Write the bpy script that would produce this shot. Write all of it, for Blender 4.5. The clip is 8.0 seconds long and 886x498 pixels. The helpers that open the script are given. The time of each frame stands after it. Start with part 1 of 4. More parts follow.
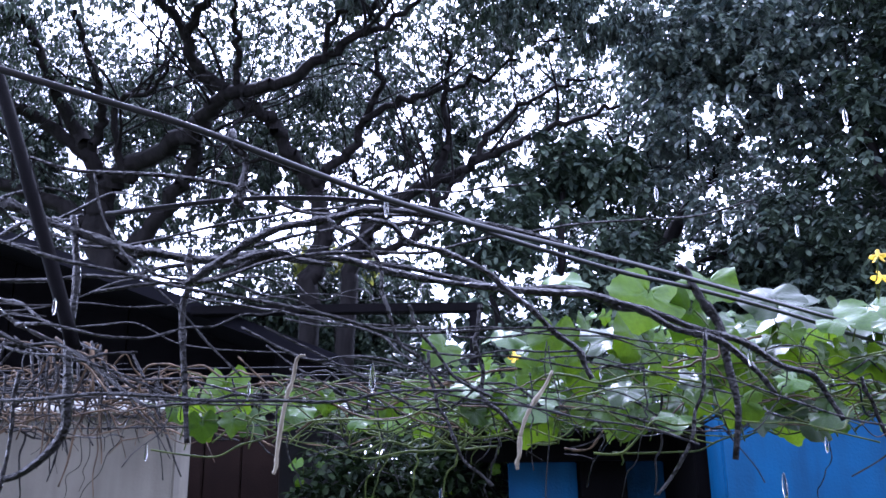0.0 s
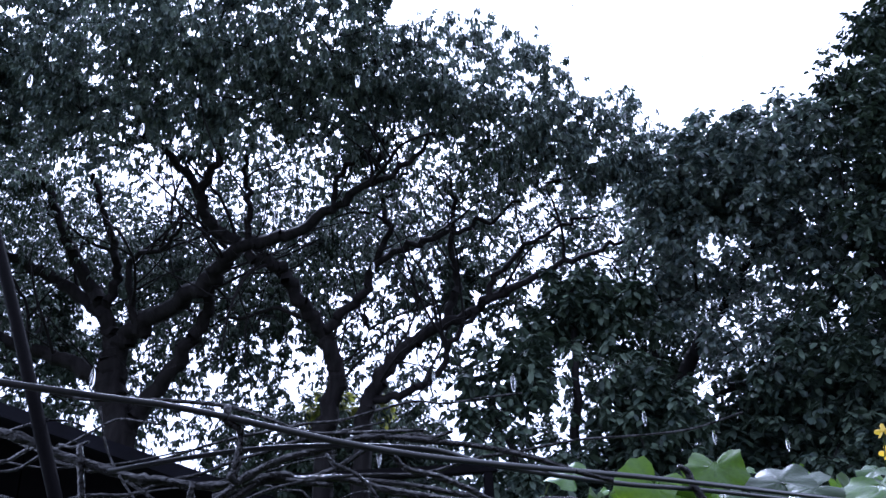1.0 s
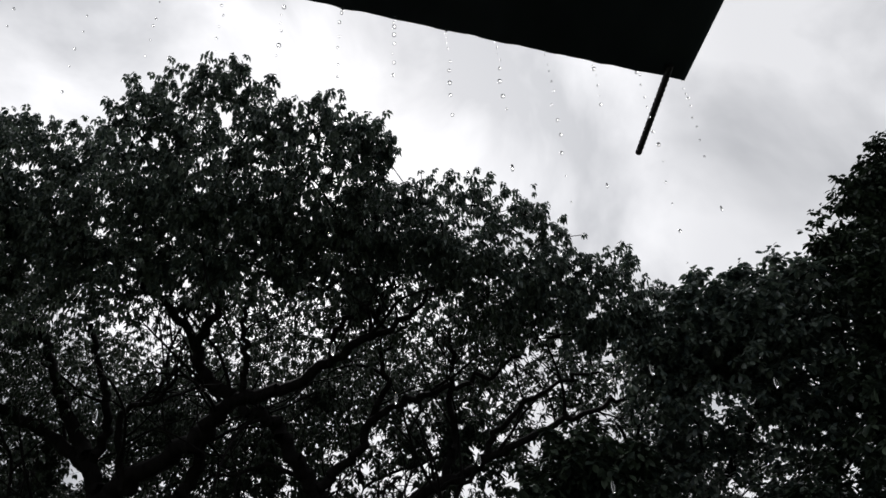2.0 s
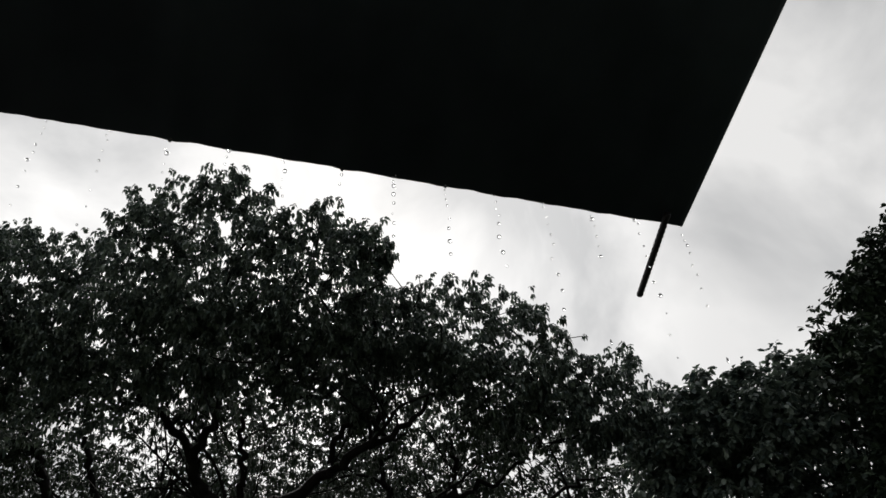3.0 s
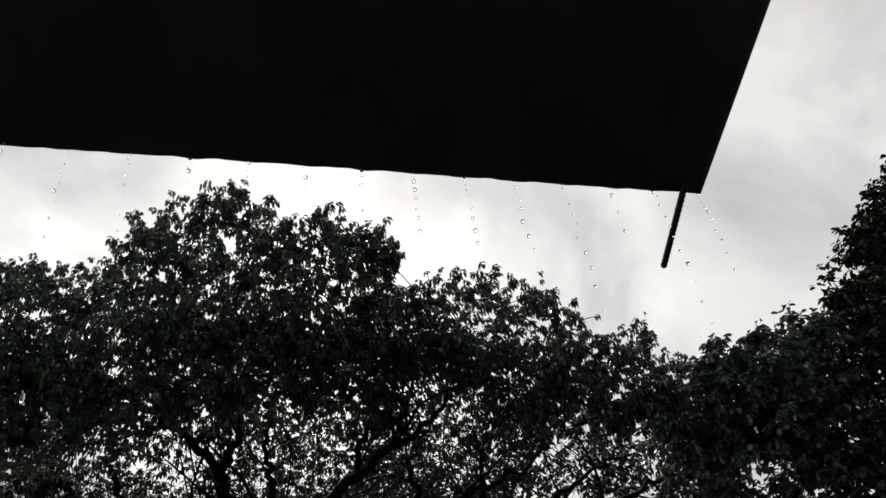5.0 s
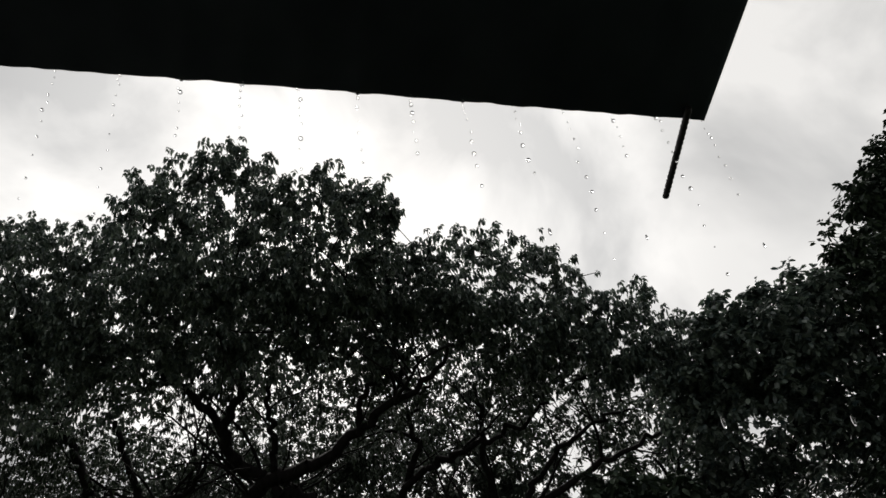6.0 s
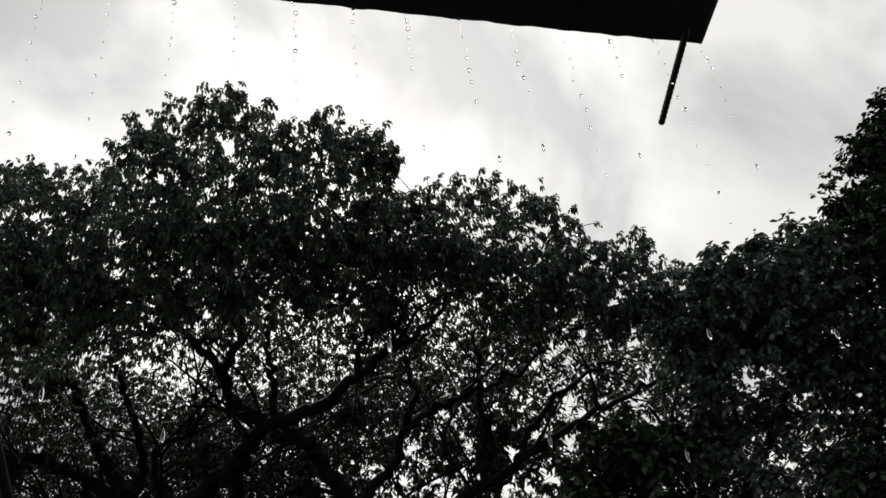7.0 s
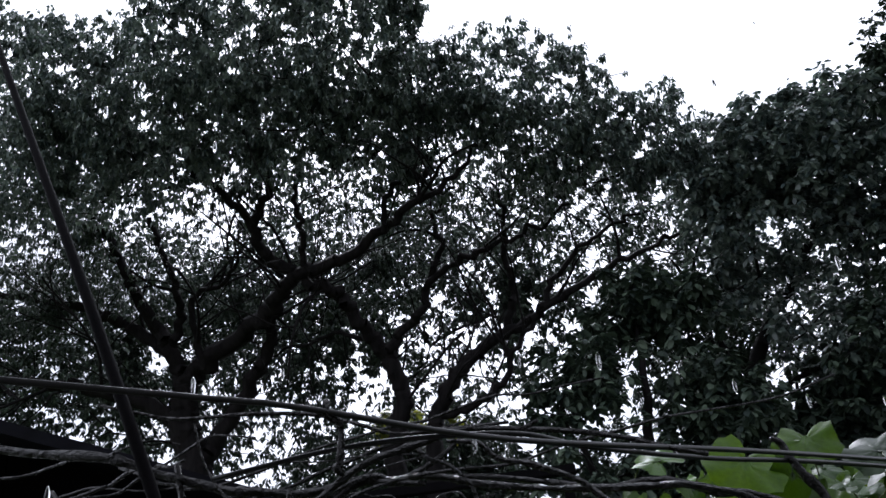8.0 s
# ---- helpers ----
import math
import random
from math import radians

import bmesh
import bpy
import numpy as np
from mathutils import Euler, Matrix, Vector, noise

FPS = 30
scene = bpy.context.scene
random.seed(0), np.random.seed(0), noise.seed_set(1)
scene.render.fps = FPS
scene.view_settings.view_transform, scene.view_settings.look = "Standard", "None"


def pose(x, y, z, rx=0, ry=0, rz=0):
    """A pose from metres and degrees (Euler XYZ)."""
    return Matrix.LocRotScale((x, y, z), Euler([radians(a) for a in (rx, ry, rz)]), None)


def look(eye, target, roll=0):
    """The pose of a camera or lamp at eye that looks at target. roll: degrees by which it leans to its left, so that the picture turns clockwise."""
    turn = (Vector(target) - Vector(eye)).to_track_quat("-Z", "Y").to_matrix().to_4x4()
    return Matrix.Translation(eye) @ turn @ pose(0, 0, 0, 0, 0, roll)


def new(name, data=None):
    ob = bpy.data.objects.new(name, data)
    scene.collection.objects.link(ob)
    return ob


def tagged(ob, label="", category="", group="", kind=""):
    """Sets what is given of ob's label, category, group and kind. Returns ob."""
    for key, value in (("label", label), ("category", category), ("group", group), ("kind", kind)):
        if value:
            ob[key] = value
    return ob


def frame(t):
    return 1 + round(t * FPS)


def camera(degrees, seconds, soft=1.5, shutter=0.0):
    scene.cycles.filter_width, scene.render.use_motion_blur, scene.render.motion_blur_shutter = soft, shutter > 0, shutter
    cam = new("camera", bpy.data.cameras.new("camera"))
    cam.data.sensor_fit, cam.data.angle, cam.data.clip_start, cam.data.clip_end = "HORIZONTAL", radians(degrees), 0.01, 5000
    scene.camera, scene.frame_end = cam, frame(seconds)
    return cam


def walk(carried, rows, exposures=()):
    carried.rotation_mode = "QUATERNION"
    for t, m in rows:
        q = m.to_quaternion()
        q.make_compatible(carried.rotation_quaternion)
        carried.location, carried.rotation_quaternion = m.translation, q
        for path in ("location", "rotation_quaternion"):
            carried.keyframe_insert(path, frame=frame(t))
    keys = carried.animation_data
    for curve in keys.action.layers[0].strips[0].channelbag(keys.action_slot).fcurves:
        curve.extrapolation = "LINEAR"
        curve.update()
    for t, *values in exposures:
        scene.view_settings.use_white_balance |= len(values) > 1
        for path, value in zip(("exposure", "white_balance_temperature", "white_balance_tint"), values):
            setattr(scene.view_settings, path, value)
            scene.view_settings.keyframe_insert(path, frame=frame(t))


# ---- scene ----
cam = camera(56.8, 8.0, soft=1.55)
PATH = [
    (0, (0.003, 0.003, 1.6), (0.019, 1.931, 2.131), -0.8),
    (0.5, (0.003, -0.027, 1.647), (-0.003, 1.845, 2.351), -2.9),
    (1, (0.028, -0.061, 1.681), (0.026, 1.753, 2.524), -3.2),
    (1.5, (0.044, -0.059, 1.753), (0.051, 1.679, 2.742), -4.4),
    (2, (0.056, -0.079, 1.822), (0.072, 1.557, 2.973), -3.0),
    (2.2, (0.059, -0.083, 1.845), (0.082, 1.501, 3.067), -2.9),
    (3.3, (0.054, -0.138, 1.895), (0.09, 1.335, 3.247), -5.3),
    (3.5, (0.053, -0.145, 1.895), (0.089, 1.317, 3.259), -5.5),
    (4, (0.042, -0.165, 1.899), (0.081, 1.276, 3.286), -7.7),
    (4.2, (0.023, -0.189, 1.89), (0.069, 1.259, 3.268), -9.8),
    (5.5, (0.022, -0.088, 1.879), (0.038, 1.436, 3.174), -9.9),
    (6, (0.017, -0.082, 1.86), (0.025, 1.474, 3.117), -9.8),
    (6.5, (0.022, -0.067, 1.845), (0.022, 1.519, 3.063), -9.5),
    (7, (0.018, -0.06, 1.816), (0.007, 1.567, 2.98), -8.7),
    (7.5, (0.026, -0.036, 1.777), (-0.006, 1.661, 2.834), -8.4),
    (8, (0.004, -0.061, 1.657), (-0.12, 1.73, 2.54), -6.9),
]
walk(
    cam,
    [(t, look(eye, target, roll)) for t, eye, target, roll in PATH],
    exposures=[(0, 3.55, 4900, 33), (0.5, 3.2, 4750, 31), (1.0, 2.5, 4850, 26), (1.5, 1.3, 5500, 17), (2.0, 0.3, 6250, 12), (3.5, 0.3, 6500, 10), (5.5, 0.35, 6600, 10), (7.0, 0.4, 6600, 10), (7.5, 0.7, 6300, 12), (8.0, 1.6, 5700, 16)],
)

# ---- sky and sun: a bright overcast sky, the sun behind the clouds in front of the camera ----
SUN = Vector((-0.12, 0.72, 0.68)).normalized()


def make_world():
    w = bpy.data.worlds.new("overcast_sky")
    scene.world = w
    w.use_nodes = True
    nt = w.node_tree
    nt.nodes.clear()
    N, L = nt.nodes.new, nt.links.new
    out = N("ShaderNodeOutputWorld")
    sky = N("ShaderNodeTexSky")
    sky.sky_type, sky.sun_disc = "NISHITA", False
    sky.sun_elevation = math.asin(SUN.z)
    sky.sun_rotation = math.atan2(SUN.x, SUN.y)
    clear = N("ShaderNodeBackground")
    clear.inputs["Strength"].default_value = 0.06
    L(sky.outputs[0], clear.inputs["Color"])
    tc = N("ShaderNodeTexCoord")
    n1 = N("ShaderNodeTexNoise")
    n1.inputs["Scale"].default_value, n1.inputs["Detail"].default_value, n1.inputs["Distortion"].default_value = 4.0, 6.0, 0.4
    L(tc.outputs["Generated"], n1.inputs["Vector"])
    ramp = N("ShaderNodeValToRGB")
    ramp.color_ramp.elements[0].position, ramp.color_ramp.elements[0].color = 0.38, (0.40, 0.40, 0.395, 1)
    ramp.color_ramp.elements[1].position, ramp.color_ramp.elements[1].color = 0.62, (0.72, 0.71, 0.69, 1)
    L(n1.outputs["Fac"], ramp.inputs[0])
    dot = N("ShaderNodeVectorMath")
    dot.operation = "DOT_PRODUCT"
    dot.inputs[1].default_value = SUN
    L(tc.outputs["Generated"], dot.inputs[0])
    glow = N("ShaderNodeMapRange")
    glow.interpolation_type = "SMOOTHSTEP"
    glow.inputs["From Min"].default_value, glow.inputs["From Max"].default_value = 0.88, 1.0
    glow.inputs["To Min"].default_value, glow.inputs["To Max"].default_value = 1.0, 1.55
    L(dot.outputs["Value"], glow.inputs["Value"])
    cloud = N("ShaderNodeBackground")
    L(ramp.outputs[0], cloud.inputs["Color"])
    L(glow.outputs[0], cloud.inputs["Strength"])
    mix = N("ShaderNodeMixShader")
    mix.inputs[0].default_value = 0.9
    L(clear.outputs[0], mix.inputs[1])
    L(cloud.outputs[0], mix.inputs[2])
    L(mix.outputs[0], out.inputs[0])


make_world()
sun = new("sun", bpy.data.lights.new("sun", "SUN"))
sun.data.energy, sun.data.angle, sun.data.color = 1.5, radians(18), (1.0, 0.97, 0.92)
sun.matrix_world = look(SUN * 50, (0, 0, 0))


# ---- materials ----
def material(name, rough=0.7, metal=0.0):
    m = bpy.data.materials.new(name)
    m.use_nodes = True
    b = m.node_tree.nodes["Principled BSDF"]
    b.inputs["Roughness"].default_value, b.inputs["Metallic"].default_value = rough, metal
    return m, m.node_tree, b


def noise_ramp(nt, stops, scale, detail=4.0, coords="Object", stretch=None, distort=0.0):
    N, L = nt.nodes.new, nt.links.new
    tc, n, r = N("ShaderNodeTexCoord"), N("ShaderNodeTexNoise"), N("ShaderNodeValToRGB")
    n.inputs["Scale"].default_value, n.inputs["Detail"].default_value, n.inputs["Distortion"].default_value = scale, detail, distort
    if stretch:
        mp = N("ShaderNodeMapping")
        mp.inputs["Scale"].default_value = stretch
        L(tc.outputs[coords], mp.inputs[0])
        L(mp.outputs[0], n.inputs["Vector"])
    else:
        L(tc.outputs[coords], n.inputs["Vector"])
    while len(r.color_ramp.elements) < len(stops):
        r.color_ramp.elements.new(0.5)
    for e, (p, c) in zip(r.color_ramp.elements, stops):
        e.position, e.color = p, (*c, 1)
    L(n.outputs["Fac"], r.inputs[0])
    return r, n


def bump(nt, b, source, strength, distance):
    k = nt.nodes.new("ShaderNodeBump")
    k.inputs["Strength"].default_value, k.inputs["Distance"].default_value = strength, distance
    nt.links.new(source, k.inputs["Height"])
    nt.links.new(k.outputs[0], b.inputs["Normal"])


def blend(nt, kind, fac, a, c):
    k = nt.nodes.new("ShaderNodeMix")
    k.data_type, k.blend_type = "RGBA", kind
    for socket, v in ((k.inputs[0], fac), (k.inputs[6], a), (k.inputs[7], c)):
        if isinstance(v, bpy.types.NodeSocket):
            nt.links.new(v, socket)
        else:
            socket.default_value = v
    return k.outputs[2]


def leaf_material(name, dark, light, back, rough, through_share, per="island", scale=25, ior=1.45, coat=0.0):
    """A leaf: glossy skin, light shining through, colour varying from leaf to leaf and along the blade."""
    m, nt, b = material(name, rough)
    N, L = nt.nodes.new, nt.links.new
    r, n = noise_ramp(nt, [(0.3, dark), (0.7, light)], scale, 3)
    if per == "island":
        rnd = N("ShaderNodeNewGeometry").outputs["Random Per Island"]
    else:
        rnd = N("ShaderNodeObjectInfo").outputs["Random"]
    vr = N("ShaderNodeValToRGB")
    vr.color_ramp.elements[0].color, vr.color_ramp.elements[1].color = (0.22, 0.28, 0.29, 1), (1.3, 1.22, 1.0, 1)
    L(rnd, vr.inputs[0])
    col = blend(nt, "MULTIPLY", 1.0, r.outputs[0], vr.outputs[0])
    L(col, b.inputs["Base Color"])
    b.inputs["IOR"].default_value = ior
    b.inputs["Coat Weight"].default_value, b.inputs["Coat Roughness"].default_value = coat, 0.1
    tr = N("ShaderNodeBsdfTranslucent")
    tcol = blend(nt, "MULTIPLY", 1.0, (*back, 1), vr.outputs[0])
    L(tcol, tr.inputs["Color"])
    mix = N("ShaderNodeMixShader")
    mix.inputs[0].default_value = through_share
    L(b.outputs[0], mix.inputs[1])
    L(tr.outputs[0], mix.inputs[2])
    L(mix.outputs[0], nt.nodes["Material Output"].inputs[0])
    bump(nt, b, n.outputs["Fac"], 0.25, 0.003)
    return m


def bark_material(name, stops, scale, strength, rough=0.75, stretch=(1, 1, 0.25), spec=0.5):
    m, nt, b = material(name, rough)
    r, n = noise_ramp(nt, stops, scale, 6, stretch=stretch, distort=0.4)
    b.inputs["Specular IOR Level"].default_value = spec
    nt.links.new(r.outputs[0], b.inputs["Base Color"])
    bump(nt, b, n.outputs["Fac"], strength, 0.02)
    return m


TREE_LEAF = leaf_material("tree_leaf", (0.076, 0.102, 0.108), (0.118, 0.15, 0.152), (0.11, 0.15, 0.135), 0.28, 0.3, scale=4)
# The broad trees' leaf, also the shaded copy of TREE_LEAF for inner crowns.
BROAD_AND_SHADED_LEAF = leaf_material("broad_and_shaded_leaf", (0.026, 0.04, 0.034), (0.048, 0.07, 0.054), (0.04, 0.065, 0.04), 0.55, 0.07, scale=4, ior=1.3)
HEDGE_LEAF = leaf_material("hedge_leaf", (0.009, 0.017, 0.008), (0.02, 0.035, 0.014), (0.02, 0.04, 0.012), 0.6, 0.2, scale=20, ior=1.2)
YELLOW_LEAF = leaf_material("yellowing_leaf", (0.16, 0.2, 0.03), (0.25, 0.28, 0.05), (0.3, 0.32, 0.05), 0.4, 0.35, scale=4)
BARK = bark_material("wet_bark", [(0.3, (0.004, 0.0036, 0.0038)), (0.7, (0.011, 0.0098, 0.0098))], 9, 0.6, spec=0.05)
VINE_LEAF = leaf_material("vine_leaf", (0.024, 0.062, 0.002), (0.055, 0.125, 0.003), (0.17, 0.3, 0.003), 0.5, 0.34, per="object", scale=18, ior=1.3)
WET_LEAF = leaf_material("rain_wet_leaf", (0.022, 0.065, 0.004), (0.045, 0.11, 0.006), (0.12, 0.25, 0.004), 0.34, 0.25, per="object", scale=18, ior=1.33)
GREEN_STEM = bark_material("green_stem", [(0.3, (0.02, 0.036, 0.005)), (0.7, (0.075, 0.1, 0.016))], 60, 0.3, 0.5, spec=0.15)
DEAD_STEM = bark_material("dead_stem", [(0.3, (0.0025, 0.0017, 0.0012)), (0.68, (0.0045, 0.0034, 0.0026)), (0.86, (0.03, 0.022, 0.015)), (0.98, (0.12, 0.1, 0.075))], 130, 0.9, 0.14, stretch=(1, 1, 1), spec=0.17)
DRY_ROOT = bark_material("dry_tendril", [(0.35, (0.016, 0.01, 0.006)), (0.7, (0.13, 0.085, 0.046))], 50, 0.4, 0.6, spec=0.2)
PALE_STEM = bark_material("peeled_stem", [(0.3, (0.14, 0.115, 0.075)), (0.7, (0.34, 0.30, 0.21))], 40, 0.4, 0.55)


def cable_material():
    m, nt, b = material("black_cable", 0.3)
    b.inputs["Specular IOR Level"].default_value = 0.18
    r, n = noise_ramp(nt, [(0.3, (0.006, 0.006, 0.007)), (0.75, (0.014, 0.0135, 0.0135))], 30)
    nt.links.new(r.outputs[0], b.inputs["Base Color"])
    return m


def wall_material(name, base, worn, stain, scale, rough=0.8, spec=0.5):
    """Painted plaster with blotches, rain streaks and fine grain."""
    m, nt, b = material(name, rough)
    b.inputs["Specular IOR Level"].default_value = spec
    r, n = noise_ramp(nt, [(0.35, worn), (0.6, base)], scale, 6)
    s, _ = noise_ramp(nt, [(0.42, (0, 0, 0)), (0.7, (1, 1, 1))], 4, 5, stretch=(3.5, 3.5, 0.35))
    col = blend(nt, "MIX", s.outputs[0], r.outputs[0], (*stain, 1))
    k = blend(nt, "MIX", 0.55, r.outputs[0], col)
    nt.links.new(k, b.inputs["Base Color"])
    g, gn = noise_ramp(nt, [(0, (0, 0, 0)), (1, (1, 1, 1))], 120, 4)
    bump(nt, b, gn.outputs["Fac"], 0.25, 0.004)
    return m


CABLE = cable_material()
GREY_PLASTER = wall_material("grey_plaster", (0.135, 0.124, 0.097), (0.1, 0.091, 0.07), (0.05, 0.046, 0.035), 5)
BLUE_PAINT = wall_material("blue_paint", (0.005, 0.065, 0.17), (0.004, 0.053, 0.138), (0.005, 0.03, 0.075), 6, 0.6, 0.2)
# Near black: the shade under shed roof and doorway is put in the colour.
SHADED_TIMBER = wall_material("shaded_timber", (0.0028, 0.0025, 0.003), (0.0018, 0.0016, 0.002), (0.0012, 0.0012, 0.0014), 8, 0.85, 0.04)
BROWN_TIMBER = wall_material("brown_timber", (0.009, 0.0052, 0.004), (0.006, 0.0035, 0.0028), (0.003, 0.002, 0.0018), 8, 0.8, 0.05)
HOUSE_PLASTER = wall_material("house_plaster", (0.14, 0.135, 0.13), (0.11, 0.105, 0.10), (0.07, 0.07, 0.065), 4)
CONCRETE = wall_material("concrete", (0.3, 0.29, 0.28), (0.22, 0.22, 0.21), (0.14, 0.14, 0.13), 5)
COPING = wall_material("weathered_coping", (0.6, 0.59, 0.56), (0.45, 0.44, 0.42), (0.25, 0.25, 0.24), 8)


def metal_material(name, light, dark, rough, scale=6, metal=0.55, spec=0.5):
    m, nt, b = material(name, rough, metal)
    b.inputs["Specular IOR Level"].default_value = spec
    r, n = noise_ramp(nt, [(0.35, dark), (0.65, light)], scale, 7)
    nt.links.new(r.outputs[0], b.inputs["Base Color"])
    bump(nt, b, n.outputs["Fac"], 0.15, 0.002)
    return m


ROOF_METAL = metal_material("weathered_roof_sheet", (0.078, 0.09, 0.118), (0.046, 0.054, 0.074), 0.6)
# Shed sheet, far darker than its metal, with the shade in its colour.
SHED_METAL = metal_material("shaded_shed_sheet", (0.004, 0.004, 0.006), (0.002, 0.002, 0.003), 0.85, metal=0.0, spec=0.06)
STEEL_BAR = metal_material("rusty_bar", (0.05, 0.045, 0.05), (0.025, 0.023, 0.026), 0.6, 60)
POLE_METAL = metal_material("pole_steel", (0.014, 0.014, 0.016), (0.007, 0.007, 0.008), 0.45, 25)


def water_material():
    m, nt, b = material("rain_water", 0.0)
    b.inputs["Transmission Weight"].default_value, b.inputs["IOR"].default_value = 1.0, 1.33
    return m


WATER = water_material()
FLOWER = leaf_material("yellow_petal", (0.75, 0.5, 0.02), (0.85, 0.62, 0.03), (0.8, 0.6, 0.03), 0.5, 0.4, per="object")


def ground_material():
    m, nt, b = material("damp_soil", 0.85)
    r, n = noise_ramp(nt, [(0.3, (0.05, 0.045, 0.03)), (0.5, (0.05, 0.075, 0.025)), (0.75, (0.1, 0.09, 0.06))], 1.5, 8)
    nt.links.new(r.outputs[0], b.inputs["Base Color"])
    bump(nt, b, n.outputs["Fac"], 0.6, 0.05)
    return m


GROUND = ground_material()


# ---- mesh helpers ----
def mesh_object(name, verts, faces, mat, parent=None, label="", smooth=True):
    me = bpy.data.meshes.new(name)
    me.from_pydata([tuple(v) for v in verts], [], [tuple(f) for f in faces])
    me.materials.append(mat)
    if smooth:
        me.polygons.foreach_set("use_smooth", [True] * len(me.polygons))
    me.update()
    ob = new(name, me)
    if parent:
        ob.parent = parent
    if label:
        ob["label"] = label
    return ob


def part(name, bm, mat, parent=None, label="", smooth=False):
    me = bpy.data.meshes.new(name)
    bm.to_mesh(me)
    bm.free()
    me.materials.append(mat)
    if smooth:
        me.polygons.foreach_set("use_smooth", [True] * len(me.polygons))
    ob = new(name, me)
    if parent:
        ob.parent = parent
    if label:
        ob["label"] = label
    return ob


def box_bm(x0, x1, y0, y1, z0, z1, bevel=0.0):
    bm = bmesh.new()
    bmesh.ops.create_cube(bm, size=1.0)
    for v in bm.verts:
        v.co = Vector((x0 + (v.co.x + 0.5) * (x1 - x0), y0 + (v.co.y + 0.5) * (y1 - y0), z0 + (v.co.z + 0.5) * (z1 - z0)))
    if bevel:
        bmesh.ops.bevel(bm, geom=bm.edges[:], offset=bevel, segments=2, affect="EDGES")
    return bm


def smooth_line(pts, steps=6):
    """Catmull-Rom through the points."""
    p = np.array(pts, float)
    p = np.vstack([2 * p[0] - p[1], p, 2 * p[-1] - p[-2]])
    out = []
    for i in range(1, len(p) - 2):
        for s in np.linspace(0, 1, steps, endpoint=False):
            a, b, c, d = p[i - 1 : i + 3]
            out.append(0.5 * (2 * b + (c - a) * s + (2 * a - 5 * b + 4 * c - d) * s**2 + (3 * b - a - 3 * c + d) * s**3))
    out.append(p[-2])
    return np.array(out)


def tube_arrays(line, radii, sides=6, closed=True):
    line = np.asarray(line, float)
    n = len(line)
    radii = np.broadcast_to(np.asarray(radii, float), (n,)) if np.ndim(radii) == 0 or len(radii) == n else np.interp(np.linspace(0, 1, n), np.linspace(0, 1, len(radii)), radii)
    tan = np.gradient(line, axis=0)
    tan /= np.linalg.norm(tan, axis=1, keepdims=True) + 1e-12
    up = np.array([0.0, 0.0, 1.0]) if abs(tan[0][2]) < 0.9 else np.array([1.0, 0.0, 0.0])
    verts = []
    for i in range(n):
        a = np.cross(tan[i], up)
        a /= np.linalg.norm(a) + 1e-12
        b = np.cross(a, tan[i])
        up = b
        th = np.arange(sides) * 2 * np.pi / sides
        verts.append(line[i] + radii[i] * (np.cos(th)[:, None] * a + np.sin(th)[:, None] * b))
    verts = np.concatenate(verts)
    faces = [(i * sides + k, i * sides + (k + 1) % sides, (i + 1) * sides + (k + 1) % sides, (i + 1) * sides + k) for i in range(n - 1) for k in range(sides)]
    if closed:
        faces += [tuple(range(sides))[::-1], tuple((n - 1) * sides + k for k in range(sides))]
    return verts, faces


def tube(name, pts, radii, mat, parent=None, label="", sides=6, steps=6, wobble=0.0, rng=None):
    if wobble:
        line = smooth_line(pts, 2)
        line[1:-1] += rng.normal(0, wobble * 1.6, line[1:-1].shape)
        line = smooth_line(line, 4)
    else:
        line = smooth_line(pts, steps) if len(pts) > 2 else np.array(pts, float)
    n = len(line)
    radii = np.interp(np.linspace(0, 1, n), np.linspace(0, 1, len(np.atleast_1d(radii))), np.atleast_1d(radii)) if np.ndim(radii) else np.full(n, radii)
    if wobble:
        radii = radii * (1 + rng.normal(0, 0.09, n)) * (1 + 0.35 * (rng.random(n) < 0.06))
    v, f = tube_arrays(line, radii, sides)
    return mesh_object(name, v, f, mat, parent, label)


def empty(name, at, label, category, group="", kind=""):
    e = new(name)
    e.location = at
    return tagged(e, label, category, group, kind)


def under(parent, ob):
    """Parts are built in world places; set them under a base that stands elsewhere."""
    ob.parent = parent
    ob.matrix_parent_inverse = Matrix.Translation(-parent.location)
    return ob


# ---- ground ----
bm = bmesh.new()
bmesh.ops.create_grid(bm, x_segments=60, y_segments=60, size=400)
for v in bm.verts:
    d = v.co.length
    v.co.z = -0.02 + 0.1 * noise.noise(v.co * 0.05) * min(1, d / 30)
tagged(part("ground", bm, GROUND), "damp earth with patches of grass", "ground", kind="structure")


# ---- the porch: corrugated eave above the camera, wall and floor behind ----
YAW = radians(17.9)
EAVE = Vector((0.46, 0.835, 2.77))
ALONG = Vector((-math.cos(YAW), -math.sin(YAW), 0))
BACK = Vector((math.sin(YAW), -math.cos(YAW), 0))
SLOPE = 0.286


